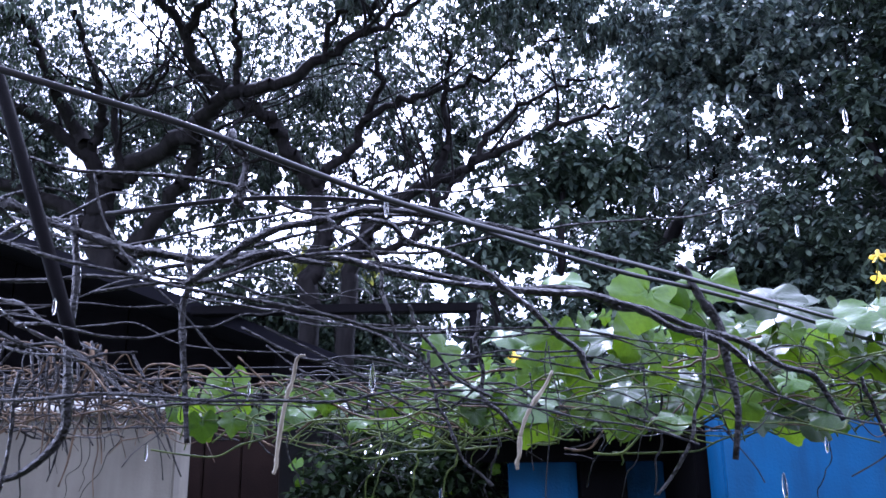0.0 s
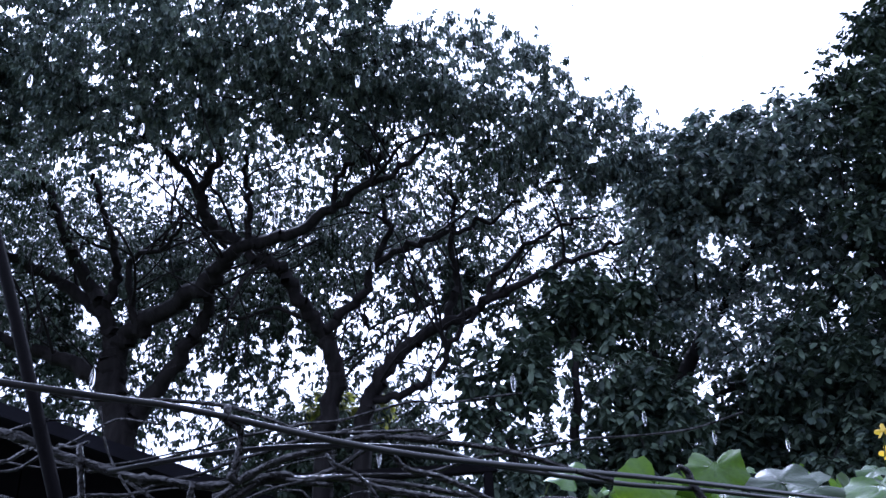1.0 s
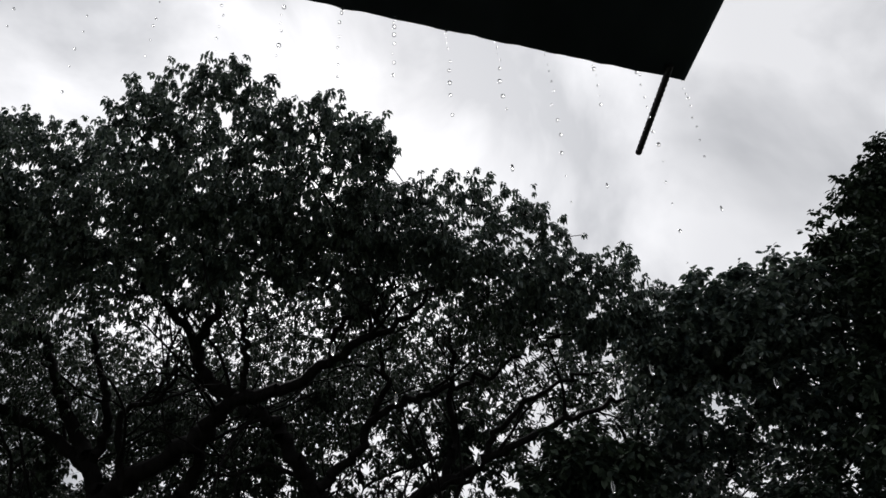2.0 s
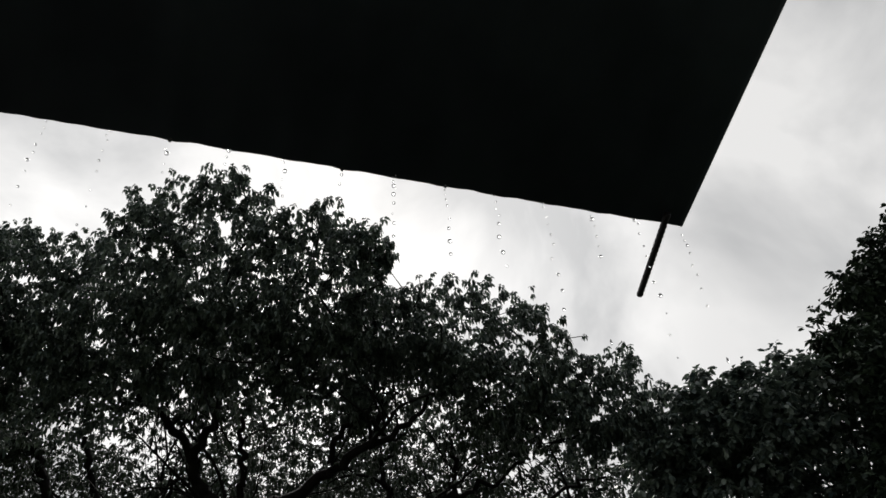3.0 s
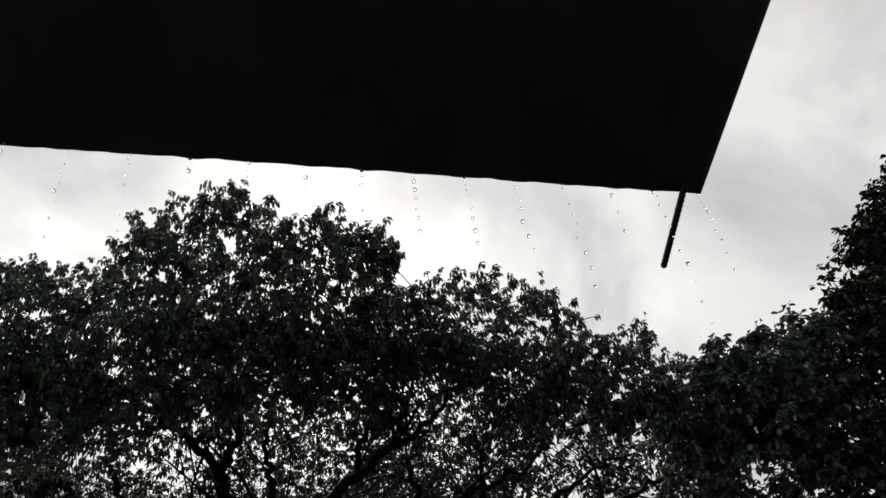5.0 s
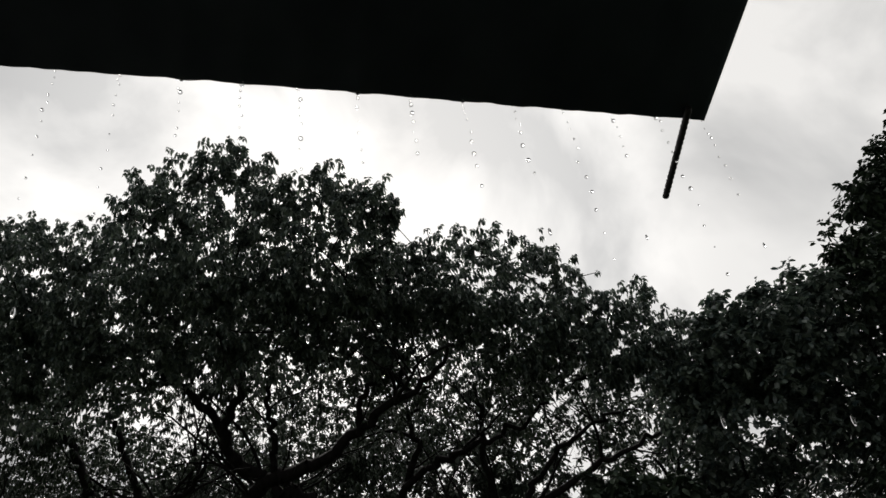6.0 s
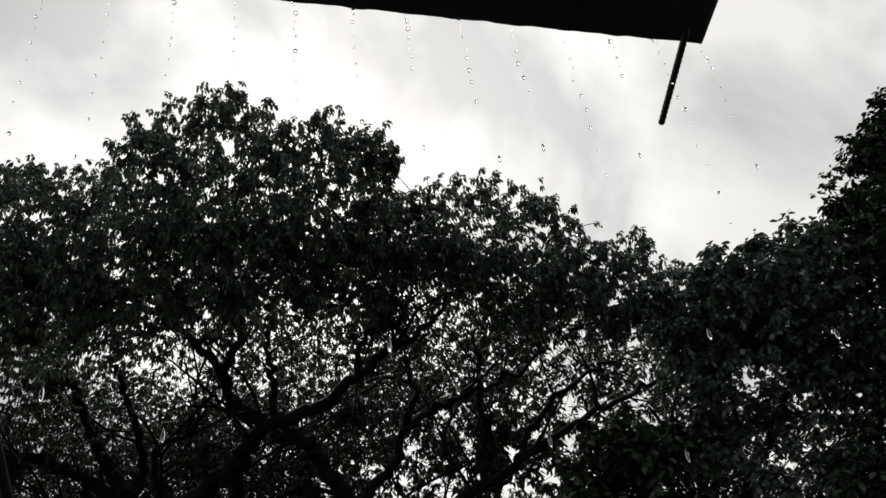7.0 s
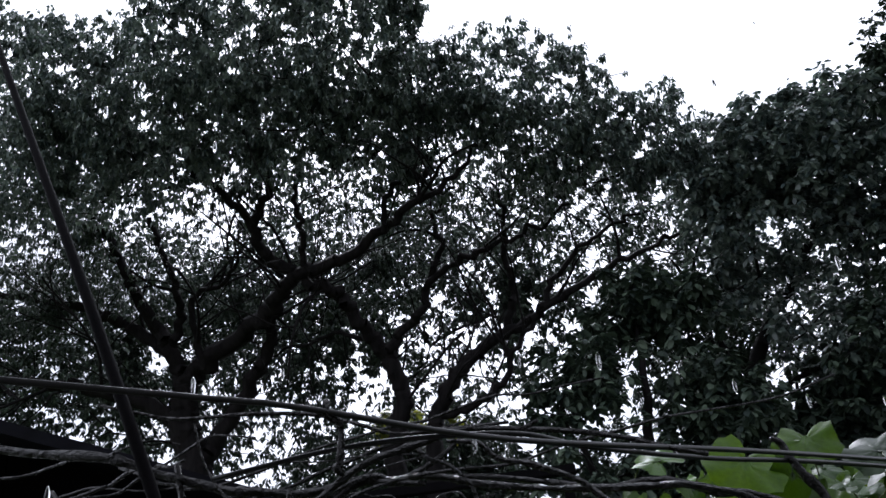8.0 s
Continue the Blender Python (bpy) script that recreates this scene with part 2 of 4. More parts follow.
def porch_roof():
    roof = empty("porch_roof", EAVE, "dark corrugated metal porch roof dripping with rain", "roof")
    pitch, per, wide, deep = 0.0776, 8, 3.4, 2.6
    nu, nv = int(wide / pitch * per), 6
    rng = np.random.default_rng(5)
    verts, faces = [], []
    for side in (0, 1):
        for j in range(nv + 1):
            for i in range(nu + 1):
                u, v = i * pitch / per, j * deep / nv
                h = 0.0009 * math.cos(2 * math.pi * (u / pitch - 0.58)) + (0.0 if side else -0.0012)
                edge = -0.0022 * noise.noise(Vector((u * 38, 0, 1))) - 0.0008 * math.sin(7.3 * u) if j == 0 else 0
                p = ALONG * u + BACK * (v + edge) + Vector((0, 0, SLOPE * v + h))
                verts.append(p)
    row, top = nu + 1, (nu + 1) * (nv + 1)
    for j in range(nv):
        for i in range(nu):
            a = j * row + i
            faces.append((a, a + row, a + row + 1, a + 1))
            faces.append((top + a, top + a + 1, top + a + row + 1, top + a + row))
    for i in range(nu):
        faces.append((i, i + 1, top + i + 1, top + i))
    for j in range(nv):
        a = j * row
        faces.append((a, top + a, top + a + row, a + row))
    sheet = mesh_object("roof_sheet", verts, faces, ROOF_METAL, roof)
    for v in (0.55, 1.5, 2.4):
        bm = box_bm(0.02, wide - 0.02, -0.025, 0.025, -0.075, -0.012, 0.003)
        m = Matrix((( ALONG.x, BACK.x, 0, BACK.x * v), (ALONG.y, BACK.y, 0, BACK.y * v), (0, 0, 1, SLOPE * v), (0, 0, 0, 1)))
        bm.transform(m)
        bmesh.ops.recalc_face_normals(bm, faces=bm.faces[:])
        part("purlin", bm, SHADED_TIMBER, roof)
    # the ribbed bar that sticks out past the eave
    a, b = Vector((0.430, 0.80, 2.766)) - EAVE, Vector((0.412, 0.99, 2.757)) - EAVE
    n = 36
    line = [a.lerp(b, k / n) for k in range(n + 1)]
    rad = [0.0062 if k % 2 else 0.0052 for k in range(n + 1)]
    v, f = tube_arrays(line, rad, 8)
    mesh_object("bar", v, f, STEEL_BAR, roof, "ribbed steel bar under the eave")
    return roof


porch_roof()


def yawed(bm):
    bm.transform(Matrix.Translation((EAVE.x, EAVE.y, 0)) @ Matrix(((ALONG.x, BACK.x, 0, 0), (ALONG.y, BACK.y, 0, 0), (0, 0, 1, 0), (0, 0, 0, 1))))
    bmesh.ops.recalc_face_normals(bm, faces=bm.faces[:])
    return bm


# Unseen wall, wide and dark enough to cut the sky light from behind.
tagged(part("wall_south", yawed(box_bm(-4.6, 8.5, 2.62, 2.82, -0.05, 3.8)), HOUSE_PLASTER), "plain plastered house wall added unseen behind the porch", "wall", kind="structure")
tagged(part("floor", yawed(box_bm(-0.1, 3.6, 0.05, 2.618, -0.05, 0.12, 0.01)), CONCRETE), "grey concrete porch floor", "floor", kind="structure")


# ---- trees ----
def leaf_arrays(centres, normals, rng, leaves, length, width, droop, simple=False):
    """Whorls of folded leaves round each centre."""
    n = len(centres) * leaves
    c = np.repeat(centres, leaves, 0)
    up = np.repeat(normals, leaves, 0)
    th = rng.uniform(0, 2 * np.pi, n)
    side = np.stack([np.cos(th), np.sin(th), np.zeros(n)], 1)
    out = side * rng.uniform(0.6, 1.0, (n, 1)) + up * rng.uniform(-0.1, 0.7, (n, 1)) + rng.normal(0, 0.25, (n, 3))
    out[:, 2] -= droop * rng.uniform(0.5, 1.3, n)
    out /= np.linalg.norm(out, axis=1, keepdims=True)
    across = np.cross(out, rng.normal(0, 0.35, (n, 3)) + [0, 0, 1])
    across /= np.linalg.norm(across, axis=1, keepdims=True) + 1e-9
    face = np.cross(across, out)
    ln = length * rng.uniform(0.65, 1.25, (n, 1))
    wd = width * rng.uniform(0.75, 1.2, (n, 1)) * 0.5
    base = c + out * ln * 0.18 + rng.normal(0, length * 0.12, (n, 3))
    fold = face * wd * 0.35
    sag = np.array([0, 0, -1.0]) * ln * 0.12
    low, high = base + out * ln * 0.3, base + out * ln * 0.68 + sag * 0.5
    v = np.stack([base, low + across * wd * 0.8 + fold, high + across * wd + fold, base + out * ln + sag, high - across * wd + fold, low - across * wd * 0.8 + fold, base + out * ln * 0.5 + sag * 0.2], 1)
    k = np.arange(n)[:, None] * 7
    if simple:
        k = np.arange(n)[:, None] * 6
        return v[:, :6].reshape(-1, 3), np.concatenate([k + [0, 1, 5], k + [1, 2, 5], k + [2, 4, 5], k + [2, 3, 4]], 1).reshape(-1, 3)
    f = np.concatenate([k + [0, 6, 1], k + [1, 6, 2], k + [2, 6, 3], k + [3, 6, 4], k + [4, 6, 5], k + [5, 6, 0]], 1).reshape(-1, 3)
    return v.reshape(-1, 3), f


def rosette_arrays(centres, rng, leaves, length, width):
    """Shoot tips: each bears a whorl of blades that leave it sideways and hang down at their tips."""
    m = len(centres)
    n = m * leaves
    size = np.repeat(rng.uniform(0.75, 1.2, m), leaves)[:, None]
    th = (rng.uniform(0, 2 * np.pi, (m, 1)) + np.arange(leaves) * 2 * np.pi / leaves + rng.normal(0, 0.3, (m, leaves))).ravel()
    side = np.stack([np.cos(th), np.sin(th), np.zeros(n)], 1)
    lean = np.repeat(rng.normal(0, 0.22, (m, 3)), leaves, 0)
    rise = rng.uniform(-0.15, 0.55, (n, 1))
    up = np.array([0.0, 0.0, 1.0])
    across = np.stack([-np.sin(th), np.cos(th), rng.normal(0, 0.35, n)], 1)
    across /= np.linalg.norm(across, axis=1, keepdims=True)
    ln = length * size * rng.uniform(0.7, 1.15, (n, 1))
    wd = width * size * rng.uniform(0.8, 1.2, (n, 1)) * 0.5
    drop = rng.uniform(0.6, 1.3, (n, 1))
    rib = lambda s: np.repeat(centres, leaves, 0) + (side + lean) * ln * s * (1 - 0.35 * drop * s) + up * ln * (rise * s - drop * s * s)
    fold = up * wd * 0.3
    v = np.stack([rib(0.12), rib(0.38) + across * wd * 0.85 + fold, rib(0.7) + across * wd * 0.9 + fold, rib(1.0), rib(0.7) - across * wd * 0.9 + fold, rib(0.38) - across * wd * 0.85 + fold, rib(0.55)], 1)
    k = np.arange(n)[:, None] * 7
    f = np.concatenate([k + [0, 6, 1], k + [1, 6, 2], k + [2, 6, 3], k + [3, 6, 4], k + [4, 6, 5], k + [5, 6, 0]], 1).reshape(-1, 3)
    return v.reshape(-1, 3), f


def tri_object(name, v, f, mat, parent):
    me = bpy.data.meshes.new(name)
    me.vertices.add(len(v))
    me.vertices.foreach_set("co", np.asarray(v, np.float32).ravel())
    me.loops.add(f.size)
    me.loops.foreach_set("vertex_index", f.ravel().astype(np.int32))
    me.polygons.add(len(f))
    me.polygons.foreach_set("loop_start", np.arange(0, f.size, f.shape[1], dtype=np.int32))
    me.update(calc_edges=True)
    me.validate()
    me.materials.append(mat)
    ob = new(name, me)
    return under(parent, ob)


def lump_points(rng, lumps, per_area, shell=0.35, tufts=0.0):
    """Clump centres in the outer part of ellipsoids (x, y, z, rx, ry, rz), with outward normals; gaps come from noise."""
    cs, ns = [], []
    for x, y, z, rx, ry, rz in lumps:
        area = 4 * np.pi * ((rx * ry) ** 1.6 / 3 + (rx * rz) ** 1.6 / 3 + (ry * rz) ** 1.6 / 3) ** (1 / 1.6)
        n = int(area * per_area)
        d = rng.normal(0, 1, (n, 3))
        d /= np.linalg.norm(d, axis=1, keepdims=True)
        r = 1 - shell * rng.random((n, 1)) ** 1.3
        bumpy = np.array([1 + 0.16 * noise.noise(Vector((x, y, z)) + Vector(k) * 2.2) + 0.1 * noise.noise(Vector(k) * 6 + Vector((z, x, y))) for k in d])[:, None]
        cs.append(np.array([x, y, z]) + d * r * bumpy * [rx, ry, rz])
        ns.append(d)
        for _ in range(int(area * tufts)):
            e = rng.normal(0, 1, 3)
            e[2] = abs(e[2]) - 0.2
            e /= np.linalg.norm(e)
            at = np.array([x, y, z]) + e * rng.uniform(0.92, 1.05) * np.array([rx, ry, rz])
            k = int(rng.integers(4, 9))
            cs.append(at + e * rng.uniform(0, 0.12, (k, 1)) + rng.normal(0, 0.06, (k, 3)))
            ns.append(np.tile(e, (k, 1)))
    return np.concatenate(cs), np.concatenate(ns)


def thin(rng, c, n, scale, keep, offset=0.0):
    """Open gaps between the clumps where a noise is low."""
    w = np.array([noise.noise(Vector(p) * scale + Vector((offset, 0, 0))) for p in c])
    ok = w > keep
    return c[ok], n[ok]


class Wood:
    """A branching skeleton: limbs laid by hand, then twigs grown to the leaf clumps from the nearest wood."""

    def __init__(self):
        self.p, self.r, self.up = [], [], []

    def limb(self, pts, r0, r1, rng, steps=5):
        line = smooth_line(pts, steps)
        line[1:-1] += rng.normal(0, 0.035, line[1:-1].shape)
        first = len(self.p)
        for i, q in enumerate(line):
            self.p.append(q)
            self.r.append(r0 + (r1 - r0) * i / (len(line) - 1))
            self.up.append(first + i - 1 if i else -1)
        return line

    def fork(self, rng, per_metre, length, radius, levels=3, low=0.045, inside=lambda q: True):
        """Side branches off the limbs, each with smaller ones in turn."""
        starts = [i for i in range(len(self.p)) if self.r[i] >= low and self.up[i] >= 0 and self.p[i][2] > 5.6 and self.r[i] < 0.24]
        todo = []
        for i in starts:
            span = np.linalg.norm(self.p[i] - self.p[self.up[i]])
            for _ in range(rng.poisson(per_metre * span)):
                d = self.p[i] - self.p[self.up[i]]
                todo.append((i, d / np.linalg.norm(d), length * rng.uniform(0.6, 1.25), min(radius, self.r[i] * 0.6), levels))
        while todo:
            i, d, ln, r, level = todo.pop()
            side = rng.normal(0, 1, 3) * (1.0, 1.0, 0.7)
            side -= d * (side @ d)
            side /= np.linalg.norm(side)
            d = d * rng.uniform(0.4, 0.8) + side * rng.uniform(0.6, 1.0) + np.array([0, 0, 0.25])
            d /= np.linalg.norm(d)
            n = max(3, int(ln / 0.2))
            bend = rng.normal(0, 0.07, 3)
            at, last = self.p[i].copy(), i
            for k in range(n):
                d = d + bend + rng.normal(0, 0.1, 3) + np.array([0, 0, 0.02])
                d /= np.linalg.norm(d)
                at = at + d * ln / n
                if not inside(at):
                    break
                self.p.append(at)
                self.r.append(r * (1 - 0.55 * (k + 1) / n))
                self.up.append(last)
                last = len(self.p) - 1
                if level > 1 and k > 0 and rng.random() < 0.45:
                    todo.append((last, d.copy(), ln * rng.uniform(0.45, 0.7), self.r[last] * 0.7, level - 1))

    def grow(self, targets, rng, tip=0.006, step=0.28):
        p = np.zeros((len(self.p) + 40 * len(targets), 3))
        m = len(self.p)
        p[:m] = self.p
        load = np.zeros(len(p))
        left = targets.copy()
        d0 = np.array([np.linalg.norm(p[:m] - t, axis=1).min() for t in left])
        fixed = m
        first = rng.permutation(len(left))[: len(left) // 12]
        rest = np.setdiff1d(np.arange(len(left)), first)
        for t in np.concatenate([left[first[np.argsort(d0[first])]], left[rest[np.argsort(d0[rest])]]]):
            dist = np.linalg.norm(p[:m] - t, axis=1) + 0.5 * np.maximum(0, p[:m, 2] - t[2])
            k = int(dist.argmin())
            a = p[k].copy()
            span = np.linalg.norm(t - a)
            n = max(1, min(14, int(span / step)))
            bow = rng.normal(0, 0.07 * span, 3) + np.array([0, 0, 0.06 * span])
            last = k
            for i in range(1, n + 1):
                s = i / n
                q = a + (t - a) * s + bow * math.sin(math.pi * s) + (rng.normal(0, 0.03, 3) if i < n else 0)
                p[m] = q
                self.p.append(q)
                self.r.append(0.0)
                self.up.append(last)
                last = m
                m += 1
        count = np.zeros(m)
        has = np.zeros(m, bool)
        for i in range(m - 1, fixed - 1, -1):
            if not has[i]:
                count[i] += 1
            j = self.up[i]
            count[j] += count[i]
            has[j] = True
            self.r[i] = tip * max(1.0, count[i]) ** 0.45

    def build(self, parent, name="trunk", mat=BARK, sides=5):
        p, r, up = np.array(self.p), np.array(self.r), np.array(self.up)
        e = np.nonzero(up >= 0)[0]
        a, b, ra, rb = p[up[e]], p[e], np.minimum(r[up[e]], r[e] * 1.35), r[e]
        t = b - a
        t /= np.linalg.norm(t, axis=1, keepdims=True) + 1e-9
        h = np.where(np.abs(t[:, 2:3]) < 0.9, [[0, 0, 1.0]], [[1.0, 0, 0]])
        u = np.cross(t, h)
        u /= np.linalg.norm(u, axis=1, keepdims=True) + 1e-9
        w = np.cross(t, u)
        a, b = a - t * ra[:, None] * 0.3, b + t * rb[:, None] * 0.3
        th = np.arange(sides) * 2 * np.pi / sides
        ring = np.cos(th)[None, :, None] * u[:, None] + np.sin(th)[None, :, None] * w[:, None]
        v = np.concatenate([a[:, None] + ring * ra[:, None, None], b[:, None] + ring * rb[:, None, None]], 1).reshape(-1, 3)
        k = np.arange(len(e))[:, None] * 2 * sides
        q = np.arange(sides)
        f = np.stack([k + q, k + (q + 1) % sides, k + sides + (q + 1) % sides, k + sides + q], -1).reshape(-1, 4)
        return tri_object(name, v, f, mat, parent)


def umbrella_tree():
    """Two wide, spreading trunks share one high umbrella of leaves: tree one, on the left, and tree two, in the middle."""
    rng = np.random.default_rng(11)
    one = empty("spreading_tree", (-6.1, 15.5, 0), "tall wide-spreading tree with dark wet limbs", "tree", "trees behind the wall")
    two = empty("spreading_tree", (-2.0, 14.5, 0), "forked spreading tree with an umbrella crown", "tree", "trees behind the wall")
    w = Wood()
    w.limb([(-5.9, 15.5, 0), (-6.05, 15.5, 2.2), (-6.36, 15.5, 5.08), (-6.62, 15.5, 6.18), (-6.69, 15.5, 6.76), (-6.61, 15.4, 7.25)], 0.4, 0.24, rng)
    w.limb([(-6.69, 15.5, 7.11), (-6.9, 15.3, 7.77), (-7.24, 15.0, 8.53), (-7.51, 14.6, 9.11), (-7.7, 14.2, 9.81), (-7.88, 13.6, 10.25)], 0.19, 0.06, rng)
    w.limb([(-6.9, 15.3, 7.77), (-6.59, 15.0, 8.37), (-6.58, 14.6, 9.05), (-6.71, 14.2, 9.62), (-6.79, 13.8, 10.17)], 0.11, 0.05, rng)
    w.limb([(-6.93, 15.3, 7.83), (-7.82, 15.3, 8.5), (-8.43, 15.0, 8.85), (-9.42, 15.0, 9.22), (-10.79, 15.0, 9.63)], 0.16, 0.07, rng)
    w.limb([(-6.64, 15.5, 6.3), (-7.16, 15.4, 6.7), (-7.89, 15.2, 7.02), (-8.73, 15.0, 7.29), (-10.12, 15.0, 7.61)], 0.2, 0.1, rng)
    # the arm that reaches over to the forked tree
    w.limb([(-6.6, 15.4, 7.19), (-5.93, 15.0, 7.48), (-5.03, 14.4, 7.61), (-4.25, 13.7, 7.8), (-3.65, 13.1, 8.05), (-3.0, 12.9, 8.05), (-2.31, 12.6, 8.17), (-1.62, 12.2, 8.41), (-1.1, 11.9, 8.51), (-0.51, 11.6, 8.71), (-0.02, 11.3, 9.04)], 0.21, 0.03, rng)
    w.limb([(-3.6, 13.1, 8.11), (-4.04, 12.8, 8.38), (-4.16, 12.4, 8.79), (-4.52, 12.0, 9.26), (-5.0, 11.6, 9.61), (-5.45, 11.2, 9.88)], 0.13, 0.03, rng)
    w.limb([(-4.16, 12.4, 8.79), (-3.78, 12.0, 9.16), (-3.6, 11.6, 9.57), (-3.29, 11.2, 10.08)], 0.09, 0.03, rng)
    w.limb([(-3.43, 13.0, 8.1), (-3.31, 12.6, 8.57), (-3.38, 12.2, 9.02), (-3.12, 11.8, 9.44)], 0.07, 0.03, rng)
    w.limb([(-6.32, 15.5, 5.4), (-5.85, 15.5, 6.08), (-5.21, 15.2, 6.81), (-4.7, 14.8, 7.4), (-4.43, 14.4, 7.99), (-3.85, 13.8, 8.39)], 0.2, 0.08, rng)
    w.limb([(-6.07, 15.0, 7.26), (-6.21, 14.7, 7.98), (-6.0, 14.4, 8.56), (-5.21, 14.0, 8.69), (-4.8, 13.6, 9.06)], 0.09, 0.03, rng)
    w.limb([(-1.82, 12.3, 8.26), (-1.69, 12.0, 8.69), (-1.16, 11.6, 9.08), (-0.83, 11.2, 9.46)], 0.06, 0.03, rng)
    w2 = Wood()
    w2.limb([(-2.2, 14.5, 0), (-2.3, 14.5, 2), (-2.29, 14.5, 4.66), (-2.17, 14.5, 5.46), (-2.12, 14.5, 6.2), (-2.27, 14.4, 6.72), (-2.58, 14.0, 7.15), (-2.81, 13.6, 7.56), (-3.03, 13.3, 7.77), (-3.44, 13.1, 7.91)], 0.22, 0.1, rng)
    w2.limb([(-2.25, 14.4, 6.72), (-1.98, 14.2, 7.06), (-1.49, 14.0, 7.36), (-1.3, 13.8, 7.84), (-0.7, 13.5, 8.06), (0.03, 13.2, 8.1), (0.69, 12.9, 8.14), (1.38, 12.5, 8.34)], 0.11, 0.03, rng)
    w2.limb([(-1.75, 14.5, 0), (-1.7, 14.5, 2.5), (-1.61, 14.5, 4.72), (-1.53, 14.5, 5.48), (-1.08, 14.5, 6.2), (-0.59, 14.4, 6.57), (-0.06, 14.2, 6.78), (0.62, 13.8, 6.91), (1.33, 13.4, 7.14), (2.11, 13.0, 7.36), (2.85, 12.6, 7.48), (3.26, 12.3, 7.42)], 0.21, 0.02, rng)
    w2.limb([(-1.51, 14.5, 5.45), (-0.73, 14.4, 5.62), (-0.15, 14.2, 5.89), (0.08, 14.0, 6.4), (0.51, 13.8, 6.79)], 0.09, 0.04, rng)
    w2.limb([(-0.06, 14.2, 6.78), (0.22, 14.0, 7.43), (0.18, 13.7, 8.11), (0.25, 13.3, 8.72), (0.14, 12.9, 9.21)], 0.09, 0.03, rng)
    w2.limb([(0.62, 13.8, 6.91), (0.95, 13.5, 7.41), (1.47, 13.1, 7.75), (2.14, 12.7, 7.95), (2.68, 12.4, 7.93)], 0.07, 0.02, rng)
    w2.limb([(-2.27, 14.4, 6.72), (-3.01, 14.6, 7.37), (-3.82, 14.8, 7.41), (-4.75, 15.0, 7.3)], 0.06, 0.02, rng)
    w2.limb([(-1.3, 13.8, 7.84), (-0.95, 13.5, 8.43), (-1.02, 13.2, 8.86), (-0.57, 12.8, 9.2)], 0.07, 0.03, rng)
    room = lambda q: 5.2 < q[2] < 11.5 and 10.2 < q[1] < 17.5
    w.fork(rng, 0.75, 2.4, 0.038, inside=room)
    w2.fork(rng, 0.7, 2.0, 0.034, inside=room)
    w.fork(rng, 0.5, 1.5, 0.018, low=0.03, inside=room)
    w2.fork(rng, 0.6, 1.5, 0.018, low=0.03, inside=room)
    # the far side of the umbrella: thin and full of sky low down, closing towards the top
    far = [(-9.5, 19, 8.8, 4, 1.8, 4.4), (-4.5, 19, 9.0, 4.2, 1.8, 4.6), (0.2, 18, 8.8, 3.8, 1.8, 4.2), (-13.5, 18, 8.6, 3, 1.6, 4.4), (3.6, 17.5, 8.2, 2.4, 1.4, 2.8)]
    cf, nf = lump_points(rng, far, 60, 1.0)
    cf, nf = thin(rng, cf, nf, 0.5, -0.5)
    cf, nf = thin(rng, cf, nf, 2.0, np.interp(cf[:, 2], [5.5, 8, 9.5, 11.5], [0.2, 0.15, 0.04, -0.3]) + np.interp(cf[:, 0], [-10, -6.5, -3.5], [-0.2, -0.13, 0.03]), 9)
    # leaf sprays on the limbs inside the umbrella
    mid = [(-8.2, 14, 10.2, 2.4, 2.2, 1.5), (-4.6, 12.8, 9.9, 2.4, 2.0, 1.3), (-1.4, 12.6, 9.5, 2.2, 1.8, 1.2), (1.6, 12.8, 8.6, 2.0, 1.6, 1.1), (-5.6, 16, 9.0, 3.4, 1.5, 2.2), (-9.4, 15, 9.0, 2.4, 1.5, 2.4), (-2.4, 15.5, 9.2, 2.6, 1.4, 1.6), (-3.0, 11.4, 9.6, 2.6, 1.0, 0.6), (0.9, 12.0, 9.0, 1.8, 1.0, 0.6)]
    cm, nm = lump_points(rng, mid, 20, 1.0)
    cm, nm = thin(rng, cm, nm, 0.8, np.interp(cm[:, 2], [7.5, 9.5], [0.0, -0.3]), 5)
    # the near side, hanging towards the lane: shoots heaped into domes, a saddle and shoulders
    west = [(-8.23, 10.2, 11.99, 0.75), (-7.19, 10.2, 11.79, 0.51), (-6.69, 10.2, 11.76, 0.44), (-6.12, 10.2, 11.22, 0.43), (-5.67, 10.2, 11.34, 0.43), (-6.89, 10.3, 10.91, 0.81), (-5.73, 10.3, 10.56, 0.59), (-10.2, 11.2, 11.6, 1.6)]
    dome = [(-4.76, 9.4, 11.37, 0.33), (-4.69, 9.4, 11.82, 0.28), (-4.17, 9.4, 11.24, 0.43), (-3.82, 9.4, 11.84, 0.42), (-3.42, 9.4, 12.04, 0.38), (-2.96, 9.4, 11.77, 0.39), (-2.71, 9.4, 11.09, 0.39), (-3.94, 9.6, 10.87, 0.57), (-3.06, 9.6, 10.62, 0.56), (-2.31, 9.5, 10.93, 0.42), (-1.92, 9.5, 10.86, 0.4), (-2.32, 9.7, 10.19, 0.55), (-4.8, 9.7, 10.72, 0.53)]
    knob = [(-1.48, 9.4, 11.06, 0.33), (-1.6, 9.4, 11.5, 0.17), (-1.14, 9.4, 10.76, 0.33), (-0.92, 9.4, 10.33, 0.27), (-0.56, 9.4, 10.59, 0.13), (-0.73, 9.4, 10.43, 0.2), (-1.35, 9.6, 10.36, 0.45), (-1.2, 9.8, 9.86, 0.45)]
